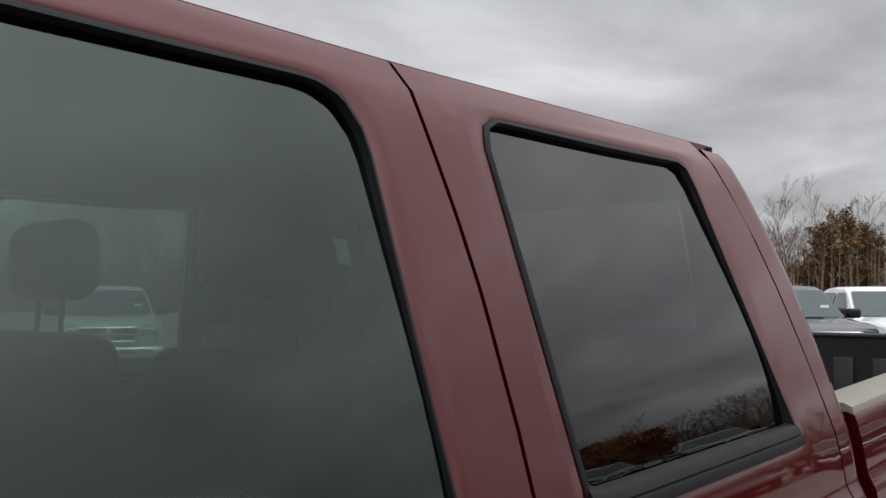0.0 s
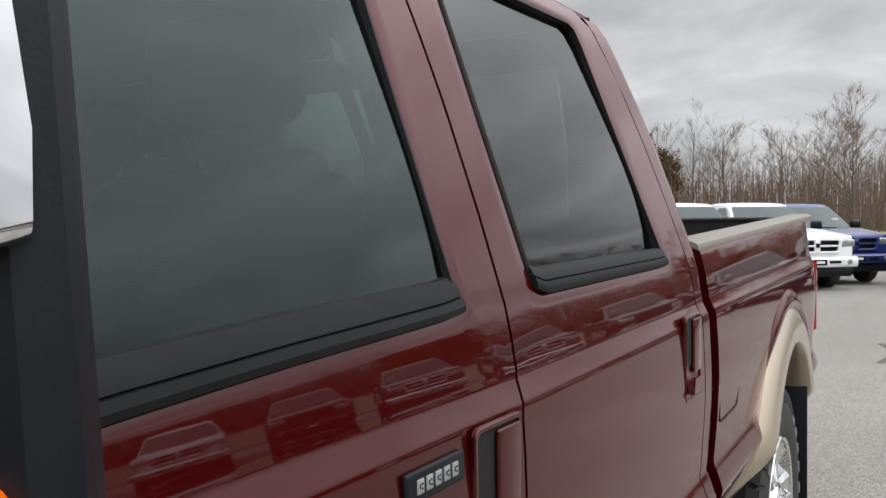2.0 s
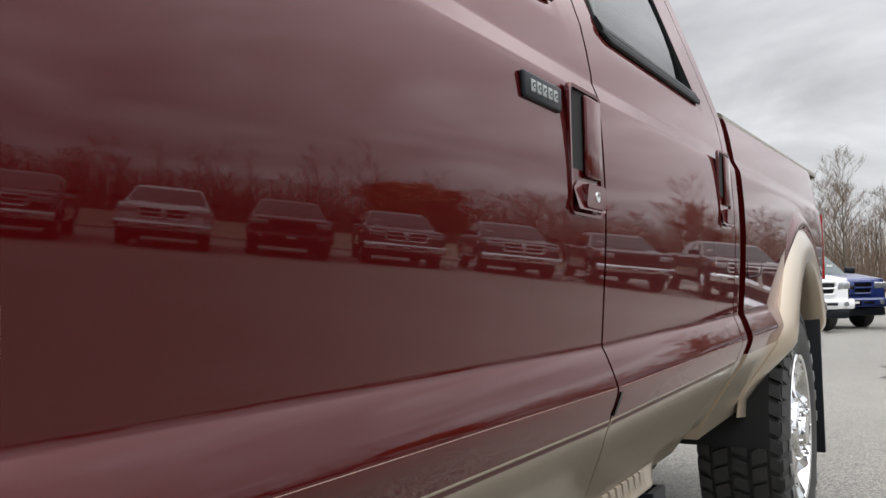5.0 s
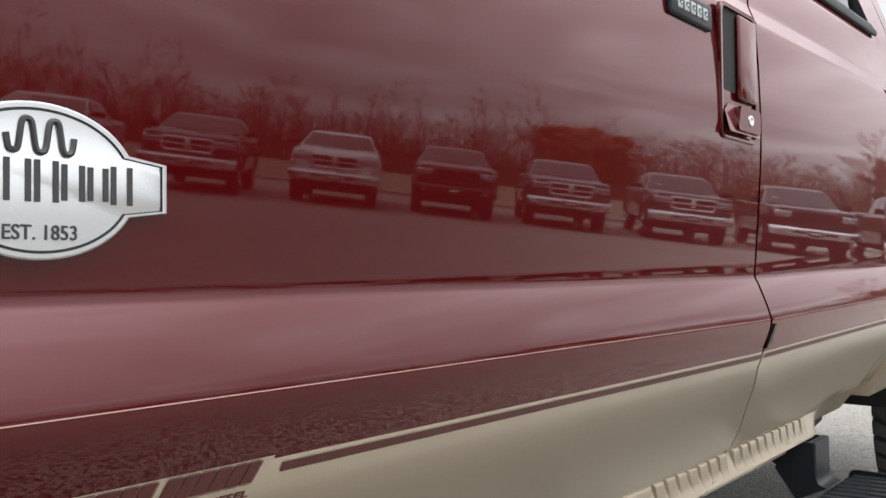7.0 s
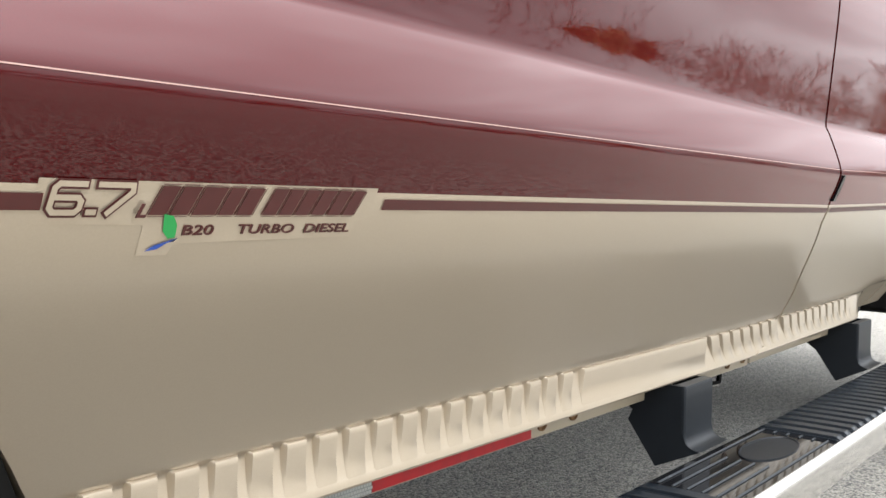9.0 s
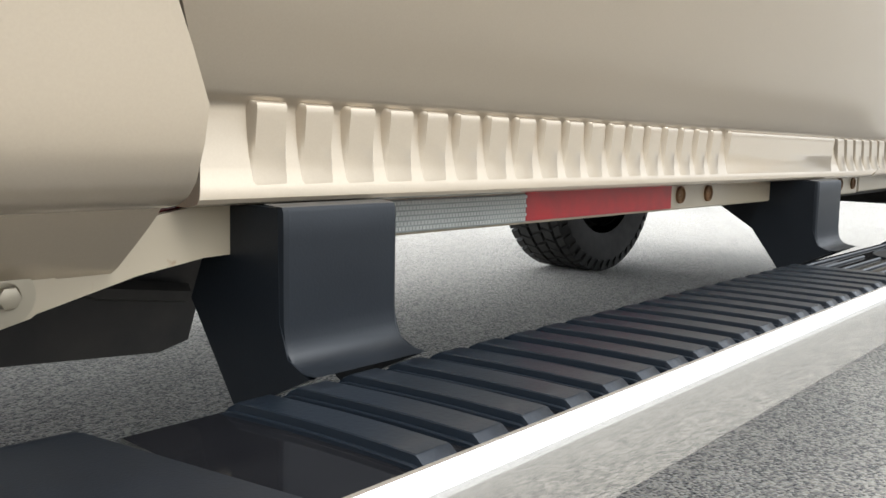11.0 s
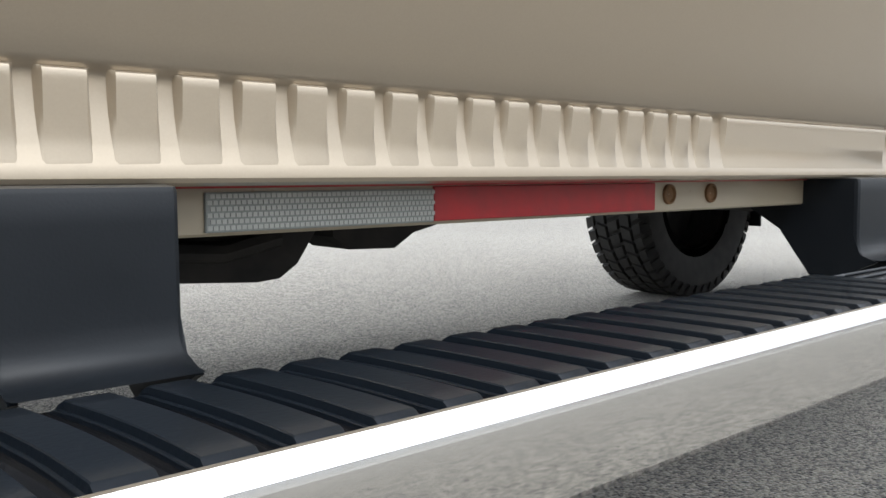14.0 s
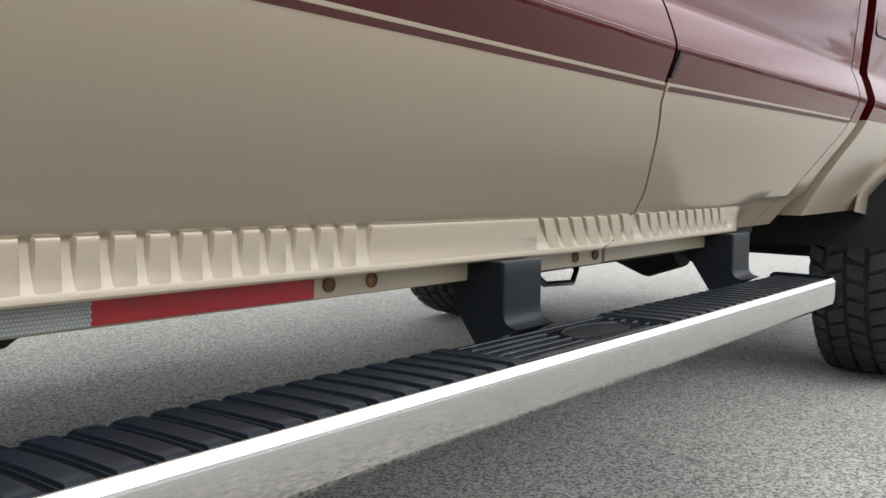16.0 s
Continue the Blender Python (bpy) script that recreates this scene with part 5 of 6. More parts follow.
def running_board(side):
    x0, x1 = -1.080, 0.700
    bm = bmesh.new()
    sec = [(-0.0546, 0.4285), (-0.0550, 0.422), (-0.0552, 0.405), (-0.0540, 0.393), (-0.0465, 0.3862), (0.040, 0.392), (0.062, 0.406), (0.0700, 0.4255), (0.067, 0.4318), (-0.0450, 0.4322), (-0.0453, 0.4376), (-0.0466, 0.4384), (-0.0482, 0.4379), (-0.0522, 0.4340), (-0.0540, 0.4312)]
    rows = [[Vector((x, y, z)) for y, z in sec] for x in lin(x0, x1, 12)]
    vr = [[bm.verts.new(p) for p in r] for r in rows]
    n = len(sec)
    for i in range(len(vr) - 1):
        for j in range(n):
            f = bm.faces.new((vr[i][j], vr[i][(j + 1) % n], vr[i + 1][(j + 1) % n], vr[i + 1][j]))
            f.material_index = 0 if j in (0, 1, 2, 3) else (2 if j in (11, 12, 13, 14) else 1)
    bm.faces.new(vr[0])
    bm.faces.new(vr[-1][::-1])
    if side:
        mirrored(bm)
    board = part("running_board", bm, [ALLOY, GLOSS_BLACK, STRIP], TRUCK, "running board with polished edge and black treads", flat_angle=0.35)
    # one tread rib, shared by all
    bm = bmesh.new()
    rows = []
    for t in [0, 0.004, 0.010, 0.022, 0.030, 0.060, 0.072, 0.2, 0.35, 0.5, 0.65, 0.8, 0.93, 0.97, 1.0]:
        y = -0.0430 + 0.1090 * t
        bow = 0.0030 * math.sin(math.pi * t) - 0.0100 * t
        ww = 0.0236 * (1 - 0.05 * t)
        h = 0.0058 * float(np.interp(t, (0, 0.004, 0.010, 0.022, 0.030, 0.060, 0.072, 0.93, 0.97, 1.0), (0, 0.25, 0.36, 0.40, 0.46, 0.94, 1.0, 1.0, 0.6, 0.0)))
        rows.append([Vector((bow + dx * ww, y, 0.4318 + dz * h)) for dx, dz in ((-0.5, 0), (-0.49, 0.32), (-0.475, 0.38), (-0.425, 0.40), (-0.395, 0.92), (-0.37, 1.0), (0.37, 1.0), (0.395, 0.92), (0.425, 0.40), (0.475, 0.38), (0.49, 0.32), (0.5, 0))])
    strip(bm, rows)
    if side:
        mirrored(bm)
    first = part("tread_rib", bm, TREAD, board, "raised black rubber tread rib")
    places = []
    x = -1.0150
    while x < -0.370:
        places.append(x)
        x += 0.0322
    x = -0.012
    while x < 0.69:
        places.append(x)
        x += 0.0333
    for k, x in enumerate(places):
        ob = first if k == 0 else new("tread_rib", first.data)
        ob.parent = board
        ob.location.x = x
    # plain field with long thin ridges and an oval plate
    for k in range(6):
        yy = -0.030 + k * 0.0170
        for a, b in ((-0.350, -0.200), (-0.045, -0.030)) if 1 <= k <= 4 else ((-0.350, -0.030),):
            bm = bmesh.new()
            box(bm, (a, yy, 0.4315), (b, yy + 0.003, 0.4342), 0.001, 1)
            if side:
                mirrored(bm)
            part("tread_ridge", bm, TREAD, board)
    bm = bmesh.new()
    rows = []
    for s, z in ((1.0, 0.4315), (0.99, 0.4334), (0.95, 0.4336), (0.93, 0.4322)):
        rows.append([Vector((-0.122 + 0.070 * s * math.cos(a), 0.016 + 0.030 * s * math.sin(a), z)) for a in [2 * math.pi * k / 36 for k in range(36)]])
    vr = strip(bm, rows, close=True)
    bm.faces.new(vr[-1])
    if side:
        mirrored(bm)
    part("oval_plate", bm, BLACK, board, "plain oval plate moulded in black rubber")
    # end caps
    for a, b, back in ((-1.215, -1.078, 1), (0.700, 0.735, -1)):
        bm = bmesh.new()
        rows = []
        steps = lin(0, 1, 8)
        for t in steps:
            x = b + (a - b) * t if back > 0 else a + (b - a) * t
            q = math.sqrt(max(0.0, 1 - (t * 0.97) ** 2.6))
            skew = 0.03 * t if back > 0 else 0
            top, low = 0.4405, 0.376 + 0.012 * t
            mid = 0.0085 + 0.012 * t
            hy = 0.067 * (0.35 + 0.65 * q)
            pts = rounded(((mid - hy, low), (mid + hy, low), (mid + hy, low + (top - low) * (0.5 + 0.5 * q)), (mid - hy, low + (top - low) * (0.45 + 0.55 * q))), 0.017, 6)
            rows.append([Vector((x + (-0.012 - (0.012 + 0.033 * t) * (p.x - mid) / 0.067 if back > 0 else 0), p.x, p.y)) for p in pts])
        vr = strip(bm, rows, close=True)
        bm.faces.new(vr[-1])
        bm.faces.new(vr[0][::-1])
        if side:
            mirrored(bm)
        part("end_cap", bm, BLACK, board, "black moulded end cap")
    # hangers
    for a, b in ((-0.985, -0.907), (-0.221, -0.137), (0.527, 0.616)):
        bm = bmesh.new()
        sec = [(0.100, 0.5165), (0.0885, 0.5155), (0.0872, 0.5130), (0.0870, 0.500), (0.0868, 0.475), (0.0865, 0.459), (0.0856, 0.4515), (0.0836, 0.4455), (0.0800, 0.4415), (0.0752, 0.4392), (0.0700, 0.4382), (0.0640, 0.4378)]
        rows = [[Vector((x, y + dy, z)) for y, z in sec] for x, dy in ((a, 0.005), (a + 0.0008, 0.0015), (a + 0.003, 0.0), (b - 0.003, 0.0), (b - 0.0008, 0.0015), (b, 0.005))]
        strip(bm, rows)
        plate(bm, [(a, 0.092, 0.515), (a, 0.0905, 0.460), (a, 0.084, 0.4425), (a, 0.068, 0.436), (a, 0.125, 0.408), (a, 0.165, 0.462), (a, 0.150, 0.495), (a, 0.30, 0.515)], (0.004, 0, 0))
        plate(bm, [(b - 0.004, 0.092, 0.515), (b - 0.004, 0.0905, 0.460), (b - 0.004, 0.084, 0.4425), (b - 0.004, 0.068, 0.436), (b - 0.004, 0.125, 0.408), (b - 0.004, 0.30, 0.515)], (0.004, 0, 0))
        if side:
            mirrored(bm)
        part("step_bracket", bm, STEEL_BLACK, board, "black steel step bracket", flat_angle=0.5)


def sill(side):
    """Seam flange under the doors, with reflective tape and bolts, and the body mount arm."""
    bm = bmesh.new()
    box(bm, (-0.905, 0.1425, 0.4885), (0.124, 0.1480, 0.545), 0.0015, 1)
    box(bm, (0.132, 0.1425, 0.4900), (0.66, 0.1480, 0.545), 0.0015, 1)
    if side:
        mirrored(bm)
    flange = part("sill_flange", bm, FLANGE, TRUCK, "cream seam flange with rust spots")
    bm = bmesh.new()
    box(bm, (-0.905, 0.1385, 0.5135), (-0.20, 0.1430, 0.5240), 0.001, 1)
    if side:
        mirrored(bm)
    part("red_overspray_edge", bm, TAPE_RED, flange)
    bm = bmesh.new()
    box(bm, (-0.8690, 0.1405, 0.4905), (-0.7140, 0.1427, 0.5115), 0.0005, 1)
    if side:
        mirrored(bm)
    part("silver_tape", bm, TAPE_WHITE, flange, "silver reflective tape")
    bm = bmesh.new()
    for r in range(6):
        z = 0.4918 + r * 0.0033
        for k in range(47):
            xx = -0.868 + k * 0.00326 + (0.0016 if r % 2 else 0)
            box(bm, (xx, 0.1400, z), (xx + 0.0025, 0.1406, z + 0.0022))
    if side:
        mirrored(bm)
    tagged(part("tape_pattern", bm, TAPE_LINE, flange), kind="stuff")
    bm = bmesh.new()
    box(bm, (-0.7140, 0.1405, 0.4910), (-0.4770, 0.1427, 0.5130), 0.0005, 1)
    if side:
        mirrored(bm)
    part("red_tape", bm, TAPE_RED, flange, "red reflective tape")
    for x in (-0.456, -0.393, 0.040, 0.099):
        bm = bmesh.new()
        lathe(bm, [(0.1430, 0.0085), (0.1400, 0.0082), (0.1395, 0.0066), (0.1415, 0.0058), (0.1420, 0.0005)], (x, 0, 0.5035), 18)
        if side:
            mirrored(bm)
        part("drain_plug", bm, RUST, flange, "rusty ring round a plug")
    bm = bmesh.new()
    pts = ((-1.30, 0.4180), (-1.20, 0.4410), (-1.112, 0.4640), (-1.072, 0.4740), (-1.036, 0.4830), (-1.000, 0.4885), (-0.985, 0.4890), (-0.985, 0.5140), (-1.006, 0.5140), (-1.030, 0.5100), (-1.056, 0.5030), (-1.064, 0.4990), (-1.110, 0.4925), (-1.30, 0.4640))
    plate(bm, [(x, 0.130, z) for x, z in pts], (0, 0.006, 0))
    plate(bm, [(x, 0.1285, z) for x, z in ((-1.19, 0.4440), (-1.086, 0.4700), (-1.076, 0.4770), (-1.0740, 0.4955), (-1.19, 0.4790))], (0, 0.003, 0))
    if side:
        mirrored(bm)
    arm_bm = bm
    bm = bmesh.new()
    plate(bm, [(px, 0.1345, pz) for px, pz in ((-1.052, 0.5040), (-0.985, 0.5085), (-0.985, 0.5180), (-0.990, 0.534), (-1.060, 0.538), (-1.066, 0.530), (-1.060, 0.512))], (0, 0.012, 0))
    if side:
        mirrored(bm)
    part("sill_end", bm, RED, TRUCK, "dark red sill end in the door joint")
    bm = arm_bm
    arm = part("body_mount_arm", bm, FLANGE, TRUCK, "cream painted body mount arm")
    bm = bmesh.new()
    c = (-1.0965, 0, 0.4805)
    lathe(bm, [(0.1287, 0.0125), (0.1268, 0.0122), (0.1264, 0.0060)], c, 28)
    lathe(bm, [(0.1264, 0.0050), (0.1225, 0.0048), (0.1220, 0.0036), (0.1220, 0.0003)], c, 6)
    if side:
        mirrored(bm)
    part("mount_bolt", bm, material("dull_zinc", (0.34, 0.30, 0.23), rough=0.45, metal=0.7) if "dull_zinc" not in bpy.data.materials else bpy.data.materials["dull_zinc"], arm, "dull zinc bolt and washer")
    # outer chassis arm behind
    bm = bmesh.new()
    plate(bm, [(x, 0.34, z) for x, z in ((-2.0, 0.42), (-1.10, 0.402), (-0.90, 0.386), (-0.875, 0.392), (-0.86, 0.44), (-0.80, 0.50), (-0.80, 0.56), (-2.0, 0.56))], (0, 0.06, 0))
    tube(bm, [(-1.02, 0.335, 0.47), (-0.95, 0.335, 0.44), (-0.88, 0.335, 0.43)], 0.008, 6)
    for x, z in ((-1.03, 0.452), (-0.905, 0.462)):
        lathe(bm, [(0.339, 0.016), (0.334, 0.015), (0.336, 0.010), (0.36, 0.009)], (x, 0, z), 16)
    if side:
        mirrored(bm)
    part("chassis_outrigger", bm, FRAME_BLACK, TRUCK)


stripes()
decal()
badge()
keypad()
for side in (0, 1):
    tow_mirror(side)
    running_board(side)
    sill(side)

# the truck stands with its tail a little high
for ob in TRUCK.children_recursive:
    if ob.type == "MESH" and not ob.name.startswith(("tyre", "tread", "rim", "brake", "sidewall", "sill_pad")):
        for v in ob.data.vertices:
            if v.co.x > 0:
                v.co.z += 0.018 * v.co.x * min(1.0, max(0.0, (v.co.z - 0.40) / 0.15))
            # the roof sits a little low
            v.co.z -= 0.014 * min(1.0, max(0.0, (v.co.z - 1.36) / 0.45))


# ---- other parked pickups ----
CAR_PAINT = {
    "white": ((0.78, 0.79, 0.80), (0.82, 0.83, 0.84)), "blue": ((0.010, 0.022, 0.12), (0.014, 0.03, 0.15)), "black": ((0.010, 0.010, 0.011), (0.014, 0.014, 0.015)),
    "dark grey": ((0.045, 0.046, 0.05), (0.055, 0.056, 0.06)), "silver": ((0.40, 0.41, 0.42), (0.45, 0.46, 0.47)), "dark red": ((0.07, 0.008, 0.009), (0.09, 0.01, 0.01)),
}
HEADLAMP = material("headlamp_glass", (0.55, 0.57, 0.58), rough=0.12, metal=0.6, coat=1.0, vary=((0.25, 0.26, 0.27), 9, 0.2))
DARK_GLASS = material("dark_car_window", (0.012, 0.016, 0.016), rough=0.03, coat=1.0, vary=((0.02, 0.026, 0.026), 2, 0.3))
SCREEN_GLASS = material("windscreen_glass", (0.030, 0.048, 0.048), rough=0.03, spec=0.3, coat=0.35, vary=((0.05, 0.075, 0.075), 1.5, 0.3))
STICKER = material("white_paper_sticker", (0.72, 0.72, 0.70), rough=0.6)


def parked_pickup(colour, chrome_nose, m):
    """A full-size pickup; front middle at the origin, nose towards -x."""
    a, b = CAR_PAINT[colour]
    paint = bpy.data.materials.get("car_paint_" + colour.replace(" ", "_")) or material("car_paint_" + colour.replace(" ", "_"), a, rough=0.4, spec=0.3, coat=1.0, coat_rough=0.02, vary=(b, 3, 0.3))
    nose = CHROME if chrome_nose else paint
    top = empty("parked_pickup", label=f"{colour} crew cab pickup parked on the asphalt lot", category="pickup truck", group="parked pickups")
    W, L = 1.0, 5.75
    wheels = (1.02, 4.60)
    R, RA = 0.40, 0.49

    def width(x):
        return W - 0.16 * max(0, (0.55 - x) / 0.55) ** 2 - 0.03 * max(0, (x - 5.4) / 0.35) ** 2

    def low_at(x):
        for c in wheels:
            if abs(x - c) < RA:
                return max(0.48, 0.42 + math.sqrt(RA * RA - (x - c) ** 2))
        return 0.48

    def top_at(x):
        return 1.13 + 0.09 * min(1, x / 0.9) if x < 1.75 else (1.24 if x < 4.05 else 1.30)

    bm = bmesh.new()
    cols = sorted({*lin(0.0, L, 50), *[c + RA * math.cos(t) for c in wheels for t in lin(0, math.pi, 15)]})
    levels = (0.0, 0.12, 0.3, 0.5, 0.7, 0.86, 0.95, 1.0)
    bulge = (0.06, 0.015, 0.0, 0.0, 0.01, 0.02, 0.035, 0.075)
    for s in (-1, 1):
        rows = []
        for t, bg in zip(levels, bulge):
            row = []
            for x in cols:
                z0, z1 = 0.48, top_at(x)
                z = max(z0 + (z1 - z0) * t, low_at(x))
                flare = 0.03 if any(RA - 0.02 < math.hypot(x - c, z - 0.42) < RA + 0.10 for c in wheels) else 0
                row.append(Vector((x, s * (width(x) - bg + flare), z)))
            rows.append(row)
        strip(bm, rows)
    rows = []
    for x in lin(0.0, 1.78, 12):
        rows.append([Vector((x, -(width(x) - 0.075) + 2 * (width(x) - 0.075) * t, top_at(x) + 0.055 * min(1, x / 0.25 + 0.2) * math.sin(math.pi * t) ** 0.6 + (0.03 if 0.2 < abs(t - 0.5) < 0.38 else 0) * min(1, x))) for t in lin(0, 1, 17)])
    strip(bm, rows)
    rows = [[Vector((0.0 - 0.05 * (1 - abs(2 * t - 1) ** 3) + dx, -width(0.0) + 0.02 + 2 * (width(0.0) - 0.02) * t, z)) for t in lin(0, 1, 13)] for z, dx in ((0.50, 0.02), (0.62, 0), (0.95, 0), (1.10, 0.01), (1.145, 0.05))]
    strip(bm, rows)
    for x in (4.06, L - 0.02):
        strip(bm, [[Vector((x, y, z)) for y in lin(-0.93, 0.93, 3)] for z in (0.6, 1.29)])
    strip(bm, [[Vector((x, y, 0.85)) for y in lin(-0.93, 0.93, 3)] for x in (4.06, L - 0.02)])
    bmesh.ops.dissolve_degenerate(bm, edges=bm.edges[:], dist=0.001)
    bmesh.ops.remove_doubles(bm, verts=bm.verts[:], dist=0.001)
    part("body", bm, paint, top)
    # cab shell
    bm = bmesh.new()
    secs = ((1.55, 1.235, 0.93), (1.62, 1.26, 0.92), (2.38, 1.80, 0.76), (2.60, 1.875, 0.73), (3.2, 1.90, 0.73), (3.75, 1.87, 0.73), (3.92, 1.80, 0.75), (4.06, 1.24, 0.92))
    rows = []
    for x, z, w in secs:
        zb = 1.22
        rows.append([Vector((x, -0.945, zb)), Vector((x, -w - (0.945 - w) * 0.45, zb + (z - zb) * 0.5)), Vector((x, -w, z - 0.035)), Vector((x, -w + 0.06, z))] + [Vector((x, y * w, z + 0.02 * (1 - y * y))) for y in (-0.5, 0, 0.5)] + [Vector((x, w - 0.06, z)), Vector((x, w, z - 0.035)), Vector((x, w + (0.945 - w) * 0.45, zb + (z - zb) * 0.5)), Vector((x, 0.945, zb))])
    strip(bm, rows)
    part("cab_shell", bm, paint, top)
    bm = bmesh.new()
    strip(bm, [[Vector((x - 0.012 - 0.05 * (1 - y * y), y * w, z + 0.018)) for y in lin(-1, 1, 9)] for x, z, w in ((1.66, 1.285, 0.86), (2.02, 1.545, 0.79), (2.36, 1.785, 0.70))])
    screen = part("windscreen", bm, SCREEN_GLASS, top)
    bm = bmesh.new()
    box(bm, (1.85, -0.66, 1.455), (1.87, -0.50, 1.52), 0.002)
    part("window_sticker", bm, STICKER, screen)
    for s in (-1, 1):
        for pts in (((1.98, 1.30), (2.88, 1.30), (2.86, 1.78), (2.48, 1.78)), ((2.97, 1.30), (3.72, 1.30), (3.66, 1.78), (2.96, 1.78))):
            bm = bmesh.new()
            out = rounded(pts, 0.05, 4)
            bm.faces.new([bm.verts.new((p.x, s * (0.952 - (p.y - 1.22) * 0.315 + 0.006), p.y)) for p in out])
            part("side_window", bm, DARK_GLASS, top)
        bm = bmesh.new()
        box(bm, (1.78, s * 1.10 - 0.13, 1.28), (1.90, s * 1.10 + 0.13, 1.46), 0.05, 3)
        box(bm, (1.86, s * 0.97 - 0.06, 1.28), (1.92, s * 0.97 + 0.06, 1.34), 0.02, 2)
        part("side_mirror", bm, BLACK, top)
        bm = bmesh.new()
        y0, y1 = (0.52, 0.90) if s > 0 else (-0.90, -0.52)
        sub = bmesh.new()
        box(sub, (-0.055, y0, 0.90), (0.26, y1, 1.07), 0.04, 3)
        for v in sub.verts:
            v.co.x += 0.24 * max(0, abs(v.co.y) - 0.62)
        add(bm, sub)
        lamp = part("headlamp", bm, HEADLAMP, top, "clear headlamp")
        bm = bmesh.new()
        box(bm, (0.06, s * 0.885 - 0.02, 0.91), (0.30, s * 0.885 + 0.025, 1.03), 0.02, 2)
        part("turn_signal", bm, AMBER, lamp, "amber turn signal")
        bm = bmesh.new()
        lathe(bm, [(0.0, 0.055), (-0.03, 0.05), (-0.03, 0.001)], (-0.10, 0, 0), 14)
        for v in bm.verts:
            v.co = Vector((-0.135 + (v.co.y + 0.03), s * 0.70 + (v.co.x + 0.10), 0.60 + v.co.z))
        part("fog_lamp", bm, HEADLAMP, top)
    # grille with crossing bars
    bm = bmesh.new()
    out = rounded(((-0.50, 0.78), (0.50, 0.78), (0.56, 1.09), (-0.56, 1.09)), 0.07, 5)
    inn = rounded(((-0.44, 0.825), (0.44, 0.825), (0.495, 1.045), (-0.495, 1.045)), 0.05, 5)
    rows = [[Vector((x, p.x, p.y)) for p in o] for x, o in ((-0.03, out), (-0.095, out), (-0.105, [p.lerp(q, 0.5) for p, q in zip(out, inn)]), (-0.095, inn), (-0.05, inn))]
    strip(bm, rows, close=True)
    grille = part("grille", bm, nose if chrome_nose else paint, top, "grille frame with crossed bars")
    bm = bmesh.new()
    bm.faces.new([bm.verts.new((-0.06, p.x, p.y)) for p in inn])
    part("grille_mesh", bm, GLOSS_BLACK, grille)
    bm = bmesh.new()
    box(bm, (-0.11, -0.06, 0.80), (-0.05, 0.06, 1.07), 0.015, 2)
    box(bm, (-0.105, -0.50, 0.915), (-0.05, 0.50, 0.955), 0.012, 2)
    part("grille_cross", bm, nose if chrome_nose else paint, grille)
    bm = bmesh.new()
    box(bm, (-0.118, -0.045, 0.90), (-0.105, 0.045, 0.99), 0.012, 2)
    part("plain_emblem", bm, CHROME if chrome_nose else GLOSS_BLACK, grille)
    bm = bmesh.new()
    rows = []
    for t in lin(-1, 1, 15):
        x = -0.14 + 0.20 * abs(t) ** 3
        rows.append([Vector((x + dx, 0.98 * t, z)) for dx, z in ((0.12, 0.72), (0.0, 0.70), (-0.03, 0.66), (-0.03, 0.56), (0.0, 0.50), (0.12, 0.48))])
    strip(bm, rows)
    bumper = part("front_bumper", bm, CHROME if chrome_nose else (paint if colour != "black" else CHROME), top)
    bm = bmesh.new()
    for y0, y1 in ((-0.48, -0.22), (0.22, 0.48)):
        box(bm, (-0.178, y0, 0.575), (-0.15, y1, 0.635), 0.02, 2)
    box(bm, (-0.183, -0.17, 0.54), (-0.155, 0.17, 0.66), 0.01, 1)
    tagged(part("bumper_intake", bm, GLOSS_BLACK, bumper), kind="stuff")
    bm = bmesh.new()
    box(bm, (-0.188, -0.11, 0.575), (-0.180, 0.11, 0.625), 0.003, 1)
    part("plain_plate", bm, STICKER, bumper)
    bm = bmesh.new()
    box(bm, (-0.08, -0.80, 0.30), (0.30, 0.80, 0.50), 0.05, 2)
    part("chin", bm, BLACK, top)
    bm = bmesh.new()
    box(bm, (0.3, -0.80, 0.34), (L - 0.2, 0.80, 0.56), 0.05, 2)
    part("underside", bm, FRAME_BLACK, top)
    for c in wheels:
        for s in (-1, 1):
            hub = empty("wheel")
            hub.parent = top
            bm = bmesh.new()
            lathe(bm, [(s * 0.985, 0.25), (s * 0.99, 0.30), (s * 0.975, 0.38), (s * 0.94, 0.40), (s * 0.76, 0.40), (s * 0.72, 0.37), (s * 0.72, 0.20)], (c, 0, R), 36)
            part("tyre", bm, TYRE, hub)
            bm = bmesh.new()
            lathe(bm, [(s * 0.975, 0.255), (s * 0.965, 0.235), (s * 0.90, 0.225)], (c, 0, R), 28)
            for k in range(5):
                t = 2 * math.pi * k / 5
                d, n = Vector((math.cos(t), 0, math.sin(t))), Vector((-math.sin(t), 0, math.cos(t)))
                mid = Vector((c, 0, R))
                strip(bm, [[mid + d * rr + n * ww + Vector((0, s * yy, 0)) for ww, yy in ((-h, 0.93), (-h * 0.7, 0.965), (h * 0.7, 0.965), (h, 0.93))] for rr, h in ((0.03, 0.05), (0.12, 0.045), (0.24, 0.055))])
            lathe(bm, [(s * 0.955, 0.075), (s * 0.975, 0.06), (s * 0.975, 0.001)], (c, 0, R), 16)
            part("rim", bm, CHROME if chrome_nose else SILVER, hub)
            bm = bmesh.new()
            lathe(bm, [(s * 0.89, 0.001), (s * 0.89, 0.226)], (c, 0, R), 20)
            part("brake", bm, DARK, hub)
    top.matrix_world = m
    return top


